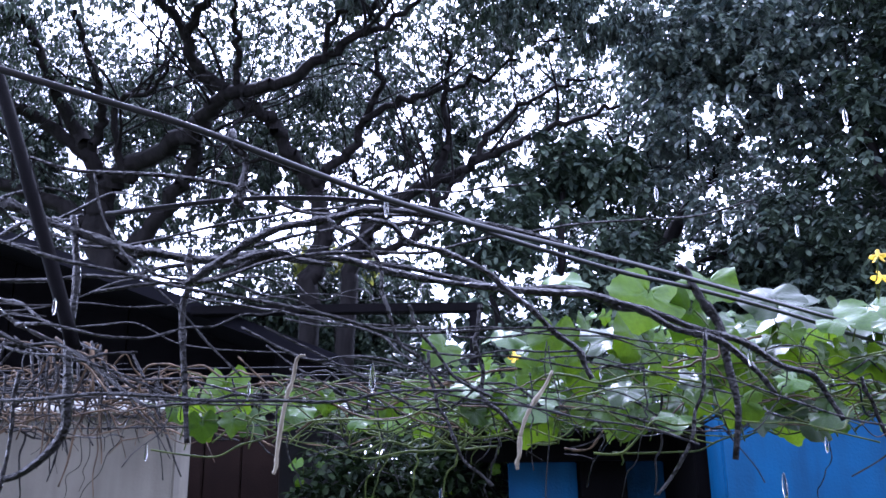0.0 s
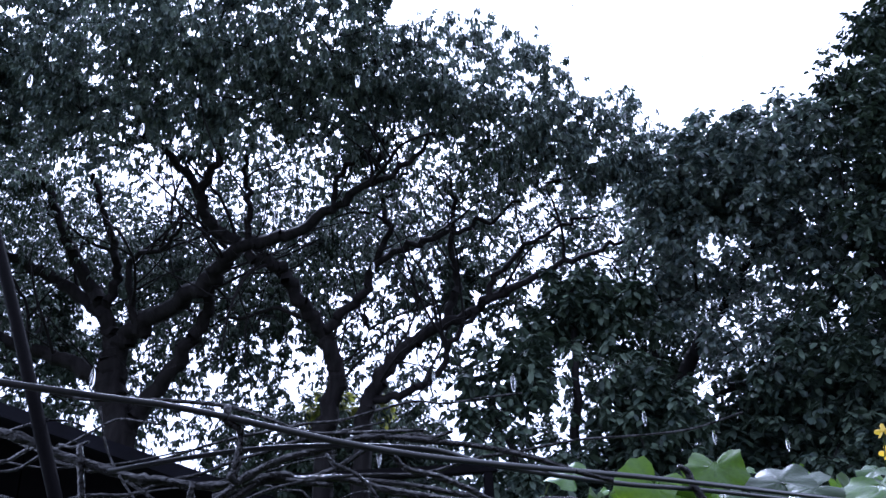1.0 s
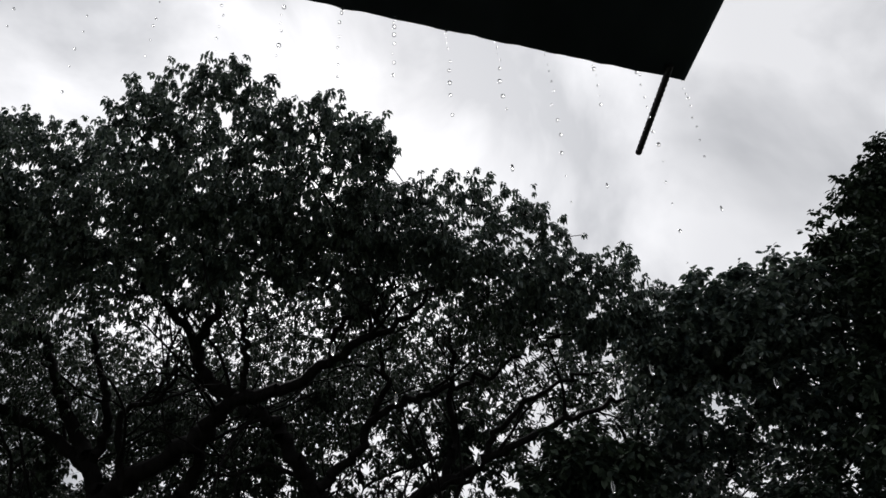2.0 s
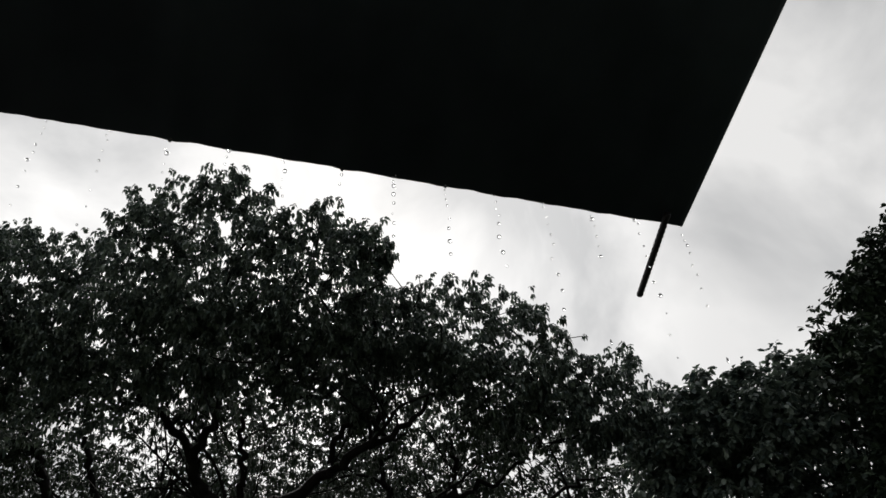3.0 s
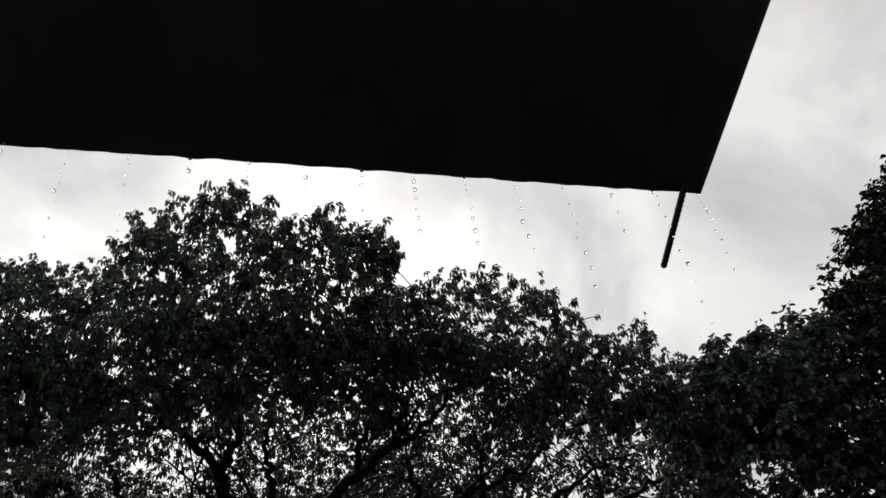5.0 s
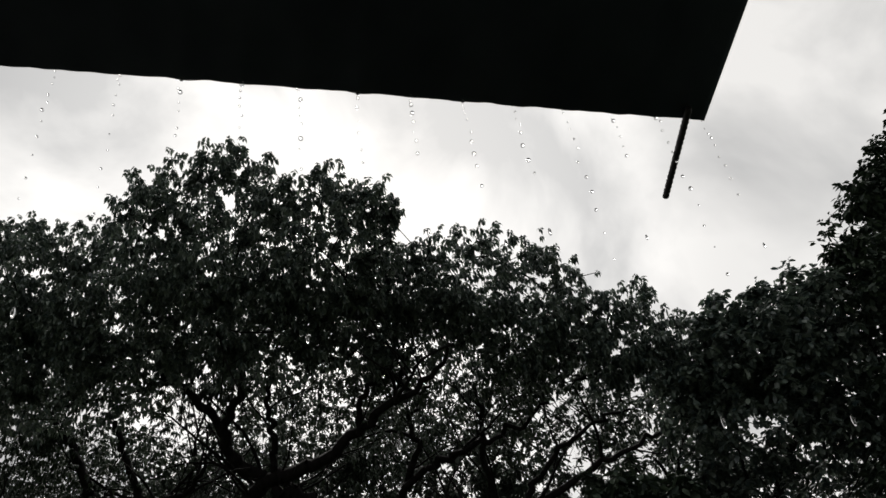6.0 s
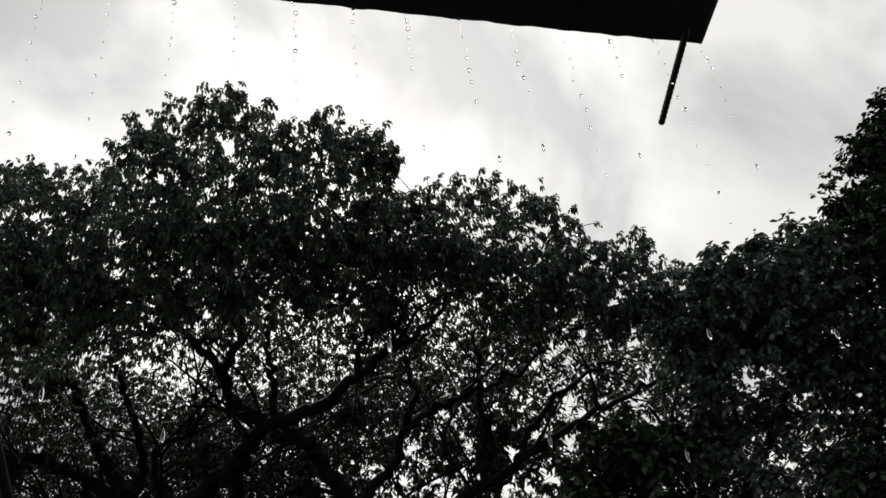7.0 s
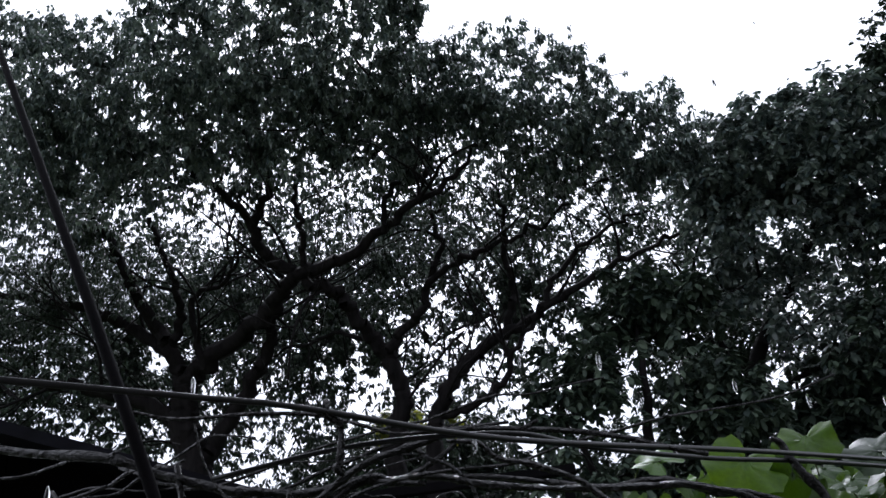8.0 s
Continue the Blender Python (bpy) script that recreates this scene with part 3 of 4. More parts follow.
    saddle = [(-0.84, 10.7, 10.43, 0.38), (-0.45, 10.8, 10.45, 0.31), (-0.09, 10.8, 10.41, 0.37), (0.46, 10.8, 10.5, 0.36), (0.85, 10.8, 10.64, 0.23), (1.1, 10.8, 10.0, 0.37), (1.52, 10.8, 10.22, 0.24), (1.74, 10.9, 9.8, 0.33), (2.05, 11.0, 9.36, 0.34), (2.42, 11.1, 9.13, 0.32), (2.79, 11.1, 8.96, 0.32), (3.18, 11.1, 9.32, 0.13), (3.27, 11.2, 8.67, 0.3), (3.5, 11.2, 8.25, 0.35), (3.25, 11.3, 7.85, 0.4)]
    under_side = [(-6.98, 10.8, 10.37, 0.77), (-5.87, 10.8, 10.03, 0.7), (-4.51, 10.2, 10.26, 0.72), (-3.47, 10.2, 10.04, 0.71), (-2.48, 10.3, 9.8, 0.65), (-1.61, 10.5, 9.7, 0.6), (-0.84, 11.0, 9.8, 0.57), (0.0, 11.1, 9.7, 0.57), (0.8, 11.2, 9.4, 0.56), (1.59, 11.3, 9.1, 0.51), (2.33, 11.4, 8.65, 0.45), (2.99, 11.4, 8.35, 0.4)]
    skirt = [(-9.4, 11.4, 10.0, 1.5), (-7.2, 11.3, 9.6, 0.8), (-5.9, 11.3, 9.4, 0.7), (-4.6, 11.0, 9.5, 0.7), (-3.5, 10.9, 9.3, 0.6), (-2.4, 11.0, 9.2, 0.6), (-1.2, 11.3, 9.2, 0.5), (0.2, 11.6, 9.1, 0.5), (1.4, 11.7, 8.7, 0.45), (2.5, 11.8, 8.2, 0.4)]
    heap = lambda rows, wide, deep: [(x, y, z, r * wide, max(0.45, r * deep), r * 0.9) for x, y, z, r in rows]
    cn, nn = lump_points(rng, heap(west + dome + knob + saddle, 1.1, 1.2), 50, 0.85, 6.0)
    cn, nn = thin(rng, cn, nn, 4.6, np.where(cn[:, 2] > 10.5, -0.02, -0.14), 3)
    cl, nl = lump_points(rng, heap(under_side, 1.35, 1.6), 84, 1.0)
    cl, nl = thin(rng, cl, nl, 2.6, -0.34, 7)
    cs, ns = lump_points(rng, heap(skirt, 1.4, 1.4), 66, 1.0)
    cs, ns = thin(rng, cs, ns, 2.4, -0.2, 8)
    cn, nn = np.concatenate([cn, cl, cs]), np.concatenate([nn, nl, ns])
    for tree, wood, pick in ((one, w, lambda c: c[:, 0] < -2.6), (two, w2, lambda c: c[:, 0] >= -2.6)):
        a, b, e = pick(cf), pick(cn), pick(cm)
        ta = cf[a][rng.permutation(a.sum())[:420]]
        tb = cn[b][rng.permutation(b.sum())[:700]]
        te = cm[e][rng.permutation(e.sum())[:330]]
        wood.grow(np.concatenate([te, tb, ta]), rng, tip=0.006)
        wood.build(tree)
        v1, f1 = leaf_arrays(cf[a], nf[a], rng, 8, 0.15, 0.056, 0.8, True)
        v2, f2 = rosette_arrays(cn[b], rng, 7, 0.112, 0.05)
        v3, f3 = rosette_arrays(cm[e], rng, 7, 0.12, 0.046)
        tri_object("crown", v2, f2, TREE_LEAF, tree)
        # Inner and far leaves take a darker leaf colour as shade inside the umbrella.
        tri_object("inner_crown", v3, f3, BROAD_AND_SHADED_LEAF, tree)
        tri_object("far_crown", v1, f1, BROAD_AND_SHADED_LEAF, tree)


umbrella_tree()


def broad_tree(at, label, limbs, lumps, per_area, leaf, width, mat, seed, keep=-0.35, twigs=300, shell=0.8, droop=0.6, group="trees behind the wall"):
    rng = np.random.default_rng(seed)
    tree = empty("broadleaf_tree", at, label, "tree", group)
    w = Wood()
    for pts, r0, r1 in limbs:
        w.limb(pts, r0, r1, rng)
    c, n = lump_points(rng, lumps, per_area, shell, 1.2)
    c, n = thin(rng, c, n, 0.9, keep, seed)
    w.grow(c[rng.permutation(len(c))[:twigs]], rng)
    w.build(tree)
    v, f = leaf_arrays(c, n, rng, 7, leaf, width, droop, at[1] > 12.5)
    tri_object("crown", v, f, mat, tree)
    return tree


broad_tree((1.6, 11.5, 0), "dark broad-leaved tree with drooping leaves", [([(1.6, 11.5, 0), (1.6, 11.5, 2.5), (1.75, 11.4, 4.5), (1.9, 11.3, 6.2)], 0.14, 0.03), ([(1.6, 11.5, 2.2), (2.4, 11.3, 3.6), (2.9, 11.2, 4.8)], 0.09, 0.03), ([(1.6, 11.5, 2.6), (0.9, 11.4, 3.6), (0.6, 11.3, 4.6)], 0.07, 0.03)],
    [(2.0, 11.3, 5.75, 0.8, 0.9, 0.7), (1.15, 11.2, 4.85, 0.8, 0.9, 0.8), (2.5, 11.2, 5.0, 0.9, 1.0, 1.0), (0.8, 11.2, 3.75, 0.85, 0.9, 1.0), (2.7, 11.2, 4.0, 0.9, 0.9, 1.0), (1.7, 11.2, 3.0, 1.2, 1.0, 1.2)], 46, 0.16, 0.082, BROAD_AND_SHADED_LEAF, 21, -0.06, shell=1.0)
broad_tree((3.0, 13, 0), "dense dark tree with a forked trunk", [([(2.9, 13, 0), (3.06, 13.0, 3.48), (3.68, 13.0, 5.04), (4.31, 13.0, 5.97), (4.86, 12.5, 6.64), (5.23, 12.0, 7.41)], 0.18, 0.06), ([(3.68, 13.0, 5.04), (3.3, 12.9, 6), (3.2, 12.5, 7)], 0.06, 0.03), ([(3.4, 13.0, 4.3), (4.4, 12.6, 4.9), (5.4, 12.2, 5.0)], 0.06, 0.03)],
    [(3.49, 11.0, 8.28, 0.32, 0.5, 0.29), (4.17, 11.0, 8.79, 0.2, 0.3, 0.17), (3.94, 11.0, 8.3, 0.32, 0.5, 0.3), (4.47, 11.0, 8.43, 0.35, 0.5, 0.32), (4.86, 10.9, 8.58, 0.36, 0.5, 0.34), (5.29, 10.8, 8.59, 0.36, 0.5, 0.33), (5.66, 10.8, 8.62, 0.3, 0.4, 0.27), (3.6, 11.6, 7.85, 0.8, 1.2, 0.6), (4.6, 11.2, 7.85, 0.85, 1.2, 0.6), (5.4, 11.0, 7.85, 0.85, 1.3, 0.7), (4.2, 11.6, 7.2, 1.3, 1.4, 0.8), (5.6, 11.6, 7.0, 1.3, 1.4, 1.1), (3.6, 12.4, 6.4, 0.8, 0.8, 0.7), (4.43, 11.8, 6.87, 0.7, 0.6, 0.6), (5.2, 12.2, 5.4, 1.2, 0.9, 0.9), (5.0, 12.0, 6.95, 0.9, 0.5, 0.65), (4.0, 12.2, 7.5, 0.9, 0.6, 0.5)], 40, 0.125, 0.066, TREE_LEAF, 22, -0.24, 500)
broad_tree((7.4, 11, 0), "tall dense tree with dark foliage", [([(7.4, 11, 0), (7.2, 11, 4), (7.3, 10.8, 7), (7.5, 10.6, 9.5)], 0.24, 0.06), ([(7.2, 11, 4), (6.3, 10.8, 5.6), (5.9, 10.6, 7)], 0.1, 0.04)],
    [(5.99, 10.4, 8.86, 0.3, 0.5, 0.28), (6.28, 10.4, 9.25, 0.32, 0.5, 0.3), (6.69, 10.4, 9.76, 0.36, 0.5, 0.34), (7.12, 10.4, 10.04, 0.36, 0.5, 0.34), (7.74, 10.4, 10.28, 0.55, 0.8, 0.52), (6.95, 10.4, 9.2, 0.45, 0.9, 0.45), (7.6, 10.4, 9.4, 0.8, 1.0, 0.7), (6.6, 10.5, 8.5, 0.7, 1.0, 0.6), (8.6, 10.4, 10, 1.2, 1.4, 1.6), (6.8, 10.6, 7.8, 1.2, 1.5, 1.0), (8.3, 10.4, 7.5, 1.8, 1.6, 1.7)], 50, 0.125, 0.062, BROAD_AND_SHADED_LEAF, 23, -0.2, 500)
broad_tree((4.6, 18, 0), "thin tree with open sparse foliage", [([(4.6, 18, 0), (4.6, 18, 3), (4.4, 18, 6), (4.6, 18, 9)], 0.16, 0.04), ([(4.6, 18, 3), (5.6, 18, 5), (6.4, 18, 7)], 0.08, 0.03), ([(4.5, 18, 4), (3.4, 18, 6), (2.8, 18, 8)], 0.07, 0.03)],
    [(4.6, 18, 7, 2.6, 1.5, 3.2), (7.5, 18, 6.5, 2.6, 1.5, 3.4), (3.2, 18, 4, 2.2, 1.5, 2.4)], 18, 0.15, 0.07, BROAD_AND_SHADED_LEAF, 27, -0.1, 420, shell=1.0)
broad_tree((-3.6, 22, 0), "low rounded tree beyond the spreading trunks", [([(-3.6, 22, 0), (-3.6, 22, 3), (-3.4, 22, 5)], 0.2, 0.08)],
    [(-4.6, 22, 5.4, 2.0, 1.6, 2.2), (-2.6, 22, 5.6, 1.9, 1.6, 2.3), (-1.2, 22, 5.0, 1.4, 1.6, 2.2), (-0.6, 21, 3.0, 2, 2, 2)], 30, 0.2, 0.09, BROAD_AND_SHADED_LEAF, 24, -0.7, 120)
broad_tree((-2.6, 20, 0), "small yellowing shrub beside the forked trunk", [([(-2.6, 20, 0), (-2.6, 20, 3), (-2.5, 20, 5)], 0.08, 0.03)],
    [(-3.0, 19.6, 6.75, 0.6, 0.5, 0.4), (-1.8, 19.6, 6.7, 0.45, 0.4, 0.4)], 30, 0.2, 0.09, YELLOW_LEAF, 28, -0.4, 60)
broad_tree((-9.5, 22, 0), "dark bushy tree at the far boundary", [([(-9.5, 22, 0), (-9.5, 22, 3), (-9.3, 22, 5)], 0.2, 0.08)],
    [(-9.5, 22, 4.0, 3.0, 2, 2.4), (-13, 22, 4.0, 3.0, 2, 2.6), (-6.6, 23, 3, 2, 2, 2.2)], 10, 0.24, 0.11, BROAD_AND_SHADED_LEAF, 25, -0.7, 120)
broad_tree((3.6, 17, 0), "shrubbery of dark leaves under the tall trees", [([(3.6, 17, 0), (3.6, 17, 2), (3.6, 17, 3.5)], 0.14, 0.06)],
    [(1.0, 17, 2.6, 2.4, 1.5, 2.0), (4.6, 17, 2.8, 2.4, 1.5, 2.2), (7.6, 16, 3, 2.4, 1.5, 2.6)], 12, 0.22, 0.1, BROAD_AND_SHADED_LEAF, 26, -0.6, 100)
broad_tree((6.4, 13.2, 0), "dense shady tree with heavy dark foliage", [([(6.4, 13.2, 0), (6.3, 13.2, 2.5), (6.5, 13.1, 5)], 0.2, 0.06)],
    [(5.6, 12.9, 3.9, 1.2, 0.9, 1.5), (7.0, 12.8, 4.8, 1.5, 0.9, 1.6), (6.2, 12.8, 2.0, 1.8, 1.0, 1.4), (8.6, 12.8, 3.4, 1.5, 1.0, 2.0), (4.5, 12.4, 4.0, 0.8, 0.6, 1.2)], 30, 0.2, 0.1, BROAD_AND_SHADED_LEAF, 29, -0.6, 160, shell=0.9)

broad_tree((6.6, 11.4, 0), "low shady tree with dark drooping foliage", [([(6.6, 11.4, 0), (6.6, 11.3, 2.5), (6.8, 11.2, 5)], 0.16, 0.05)],
    [(6.6, 10.6, 6.0, 1.4, 1.4, 1.3), (7.8, 10.4, 4.6, 1.8, 1.5, 1.8), (5.9, 11.2, 4.2, 1.4, 1.3, 1.6), (6.2, 10.6, 2.4, 2.0, 1.2, 1.6)], 40, 0.15, 0.075, BROAD_AND_SHADED_LEAF, 30, -0.26, 260, shell=0.9)


# ---- the far side of the lane: wall, blue shop front, dark shed ----
def neighbour():
    wall = empty("grey_wall", (-1.6, 2.45, 0), "grey plastered boundary wall with rain streaks", "wall", kind="structure")
    under(wall, part("wall_face", box_bm(-2.6, -0.745, 2.4, 2.55, 0, 1.78, 0.006), GREY_PLASTER))
    under(wall, part("coping", box_bm(-2.62, -0.71, 2.36, 2.60, 1.782, 1.83, 0.008), COPING))
    blue = empty("blue_wall", (1.5, 2.6, 0), "bright blue painted plaster wall", "wall", kind="structure")
    under(blue, part("wall_face", box_bm(0.875, 2.6, 2.6, 2.75, 0, 1.84, 0.008), BLUE_PAINT))
    door = empty("blue_doorway", (0.5, 2.95, 0), "dark doorway with blue painted door leaves", "door", kind="structure")
    # Unseen slab added over the doorway to keep it dark.
    under(door, part("shade_slab", box_bm(0.02, 1.3, 2.753, 4.6, 1.735, 1.80, 0.005), SHADED_TIMBER))
    under(door, part("lintel", box_bm(0.1, 0.873, 2.92, 3.05, 1.64, 1.733, 0.005), SHADED_TIMBER))
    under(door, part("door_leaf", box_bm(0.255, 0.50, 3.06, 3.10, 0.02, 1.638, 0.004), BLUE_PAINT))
    under(door, part("post", box_bm(0.505, 0.665, 3.0, 3.1, 0.0, 1.638, 0.004), SHADED_TIMBER))
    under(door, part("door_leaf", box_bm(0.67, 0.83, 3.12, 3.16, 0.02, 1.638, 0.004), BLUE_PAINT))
    # Dark strip added to shut out the bright gap by the blue wall.
    under(door, part("post", box_bm(0.835, 0.98, 2.753, 3.3, 0.0, 1.733, 0.004), SHADED_TIMBER))
    # Near-black sheet added behind for the dark of the opening.
    under(door, part("back_panel", box_bm(0.1, 1.3, 4.6, 4.65, 0, 1.8), SHADED_TIMBER))


neighbour()


def hedge():
    rng = np.random.default_rng(61)
    h = empty("hedge", (-0.15, 3.4, 0), "dark green hedge of small leaves behind the lane", "hedge")
    c, n = lump_points(rng, [(-0.4, 3.42, 1.3, 0.2, 0.14, 0.5), (-0.2, 3.4, 1.35, 0.22, 0.15, 0.5), (0.02, 3.42, 1.3, 0.2, 0.14, 0.48), (-0.15, 3.45, 0.6, 0.42, 0.2, 0.55), (-0.25, 3.65, 1.3, 0.4, 0.14, 0.6), (0.1, 3.7, 1.25, 0.3, 0.14, 0.55)], 430, 0.9)
    c, n = thin(rng, c, n, 9, -0.5, 2)
    w = Wood()
    for x in (-0.4, -0.18, 0.05):
        w.limb([(x, 3.44, 0), (x + 0.03, 3.42, 0.6), (x - 0.01, 3.42, 1.2), (x + 0.02, 3.42, 1.65)], 0.016, 0.005, rng)
    w.grow(c[rng.permutation(len(c))[:120]], rng, tip=0.0015, step=0.08)
    w.build(h, "stems")
    v, f = leaf_arrays(c, n, rng, 5, 0.055, 0.026, 0.5)
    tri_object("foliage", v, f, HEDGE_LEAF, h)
    p = empty("timber_panel", (-0.75, 3.0, 0), "dark brown weathered timber panel beside the grey wall", "panel")
    for k in range(3):
        x = -0.96 + 0.134 * k
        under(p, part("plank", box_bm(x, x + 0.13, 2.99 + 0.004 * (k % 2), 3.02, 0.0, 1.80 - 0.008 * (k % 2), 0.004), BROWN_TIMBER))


hedge()


def prism(prof, y0, y1):
    bm = bmesh.new()
    a = [bm.verts.new((x, y0, z)) for x, z in prof]
    b = [bm.verts.new((x, y1, z)) for x, z in prof]
    bm.faces.new(a), bm.faces.new(b[::-1])
    for i in range(len(prof)):
        k = (i + 1) % len(prof)
        bm.faces.new((a[i], b[i], b[k], a[k]))
    bmesh.ops.recalc_face_normals(bm, faces=bm.faces[:])
    return bm


def shed():
    s = empty("dark_shed", (-2.2, 3.6, 0), "low shed with a sloping sheet roof, its shade painted black", "shed")
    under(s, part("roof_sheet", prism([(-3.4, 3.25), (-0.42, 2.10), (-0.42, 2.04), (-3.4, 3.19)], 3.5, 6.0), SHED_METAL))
    under(s, part("back_wall", prism([(-3.4, 0), (-0.72, 0), (-0.72, 2.1), (-3.4, 3.15)], 5.7, 5.8), SHADED_TIMBER))
    under(s, part("side_wall", box_bm(-0.78, -0.72, 3.72, 5.698, 0, 2.06), SHADED_TIMBER))
    under(s, part("side_wall", box_bm(-3.4, -3.34, 3.6, 5.698, 0, 3.1), SHADED_TIMBER))
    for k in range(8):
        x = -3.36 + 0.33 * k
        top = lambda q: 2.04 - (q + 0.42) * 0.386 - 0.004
        under(s, part("board", prism([(x, 0), (x + 0.326, 0), (x + 0.326, top(x + 0.326)), (x, top(x))], 4.5 + 0.006 * (k % 2), 4.54), SHADED_TIMBER))
    under(s, part("eaves_board", prism([(-0.715, 1.8), (-0.45, 1.8), (-0.45, 2.045), (-0.715, 2.145)], 3.62, 3.7), SHADED_TIMBER))
    under(s, part("beam", box_bm(-1.05, 0.2, 3.44, 3.495, 2.27, 2.31, 0.004), SHADED_TIMBER))
    under(s, part("post", box_bm(0.14, 0.18, 3.44, 3.48, 1.80, 2.27, 0.004), SHADED_TIMBER))


shed()


# ---- cables and pole over the lane ----
def cables():
    c = empty("service_cable", (0, 0.62, 1.8), "black service cable sagging across the lane", "cable")
    under(c, tube("strand", [(-1.600, -0.812, 1.882), (-0.864, -0.114, 1.847), (-0.262, 0.457, 1.842), (-0.170, 0.544, 1.841), (-0.003, 0.706, 1.828), (0.297, 0.988, 1.835), (0.771, 1.435, 1.838), (1.335, 1.969, 1.841), (1.900, 2.502, 1.845)], [0.0024, 0.0026, 0.0034, 0.004], CABLE, sides=8))
    c = empty("twin_cable", (0.2, 0.7, 1.77), "second dark cable running beside the service cable", "cable")
    under(c, tube("strand", [(-0.295, 0.709, 1.831), (-0.149, 0.705, 1.843), (-0.007, 0.730, 1.840), (0.072, 0.805, 1.832), (0.215, 0.937, 1.828), (0.345, 1.056, 1.831), (0.534, 1.232, 1.831), (0.816, 1.498, 1.823), (1.900, 2.520, 1.793)], [0.0024, 0.003, 0.0038], CABLE, sides=8))
    for z, y, s in ((1.795, 1.55, 0.012), (1.775, 1.62, -0.01), (1.835, 1.75, 0.004), (1.70, 1.5, 0.006)):
        wire = empty("trellis_wire", (0, y, z), "taut thin trellis wire under the vines", "wire", "trellis wires")
        under(wire, tube("strand", [(-2.4, y, z - s * 2), (0, y, z - 0.01), (2.4, y, z + s * 2)], 0.0014, CABLE, sides=5))
    p = empty("leaning_pole", (-0.44, 0.93, 1.8), "leaning thin dark pole with a wet edge", "pole")
    under(p, tube("shaft", [(-0.396, 0.90, 1.74), (-0.482, 0.95, 1.917), (-0.638, 1.04, 2.23), (-1.0, 1.24, 2.94), (-1.22, 1.36, 3.38)], [0.0075, 0.0085, 0.0085, 0.007, 0.006], SHADED_TIMBER, sides=8))
    for x in (-2.4, 2.4):
        post = empty("trellis_post", (x, 1.63, 0), "rough wooden trellis post", "post", "trellis posts")
        under(post, tube("shaft", [(x, 1.63, -0.02), (x + 0.01, 1.62, 1.0), (x, 1.63, 1.95)], [0.045, 0.04, 0.036], BARK, sides=8))
    for x, y in ((-1.60, -0.81), (1.90, 2.50)):
        post = empty("cable_post", (x, y, 0), "slim steel post that carries the cables", "post", "cable posts")
        under(post, tube("shaft", [(x, y, -0.02), (x, y, 2.4)], 0.025, POLE_METAL, sides=10))


cables()


# ---- vines ----
def leaf_mesh(name, seed, lobes=5, depth=0.16, cup=0.12, mat=VINE_LEAF):
    """A broad, shallow-lobed leaf about 1 wide, stalk at the origin, tip along +y, with raised veins and a wavy rim."""
    rng = np.random.default_rng(seed)
    n, rings = 40, 5
    verts, faces = [(0, 0.0, 0)], []
    ph = rng.uniform(0, 6.28, 3)
    for r in range(1, rings + 1):
        s = r / rings
        for k in range(n):
            a = 2 * math.pi * k / n
            edge = 0.5 * (1 - depth * (0.5 + 0.5 * math.cos(lobes * (a - math.pi / 2) + math.pi)) ** 1.5 + 0.03 * math.sin(13 * a + ph[0]) + 0.018 * (k % 2))
            notch = max(0.0, 1 - abs((a - 1.5 * math.pi)) / 0.5)
            edge *= 1 - 0.75 * notch
            tip = max(0.0, 1 - abs(a - 0.5 * math.pi) / 0.35)
            edge *= 1 + 0.16 * tip
            x, y = s * edge * math.cos(a), s * edge * math.sin(a) * 1.02
            vein = 0.012 * max(0.0, math.cos(lobes * (a - math.pi / 2))) ** 6 * (1 - 0.5 * s)
            z = -cup * s**2 * (0.6 + 0.4 * math.cos(2 * a + ph[1])) + 0.05 * s**2 * math.sin(3 * a + ph[2]) + 0.03 * s**3 * math.sin(7 * a + ph[0]) - vein
            verts.append((x, y + 0.12, z))
    for k in range(n):
        faces.append((0, 1 + k, 1 + (k + 1) % n))
    for r in range(rings - 1):
        for k in range(n):
            a, b = 1 + r * n + k, 1 + r * n + (k + 1) % n
            faces.append((a, a + n, b + n, b))
    me = bpy.data.meshes.new(name)
    me.from_pydata(verts, [], faces)
    me.polygons.foreach_set("use_smooth", [True] * len(me.polygons))
    me.materials.append(mat)
    return me


def stem(parent, pts, r, mat, rng, name="stem", label="", wobble=0.0025, sides=6):
    pts = [tuple(p) for p in pts]
    return under(parent, tube(name, pts, r, mat, None, label, sides, 7, wobble, rng))


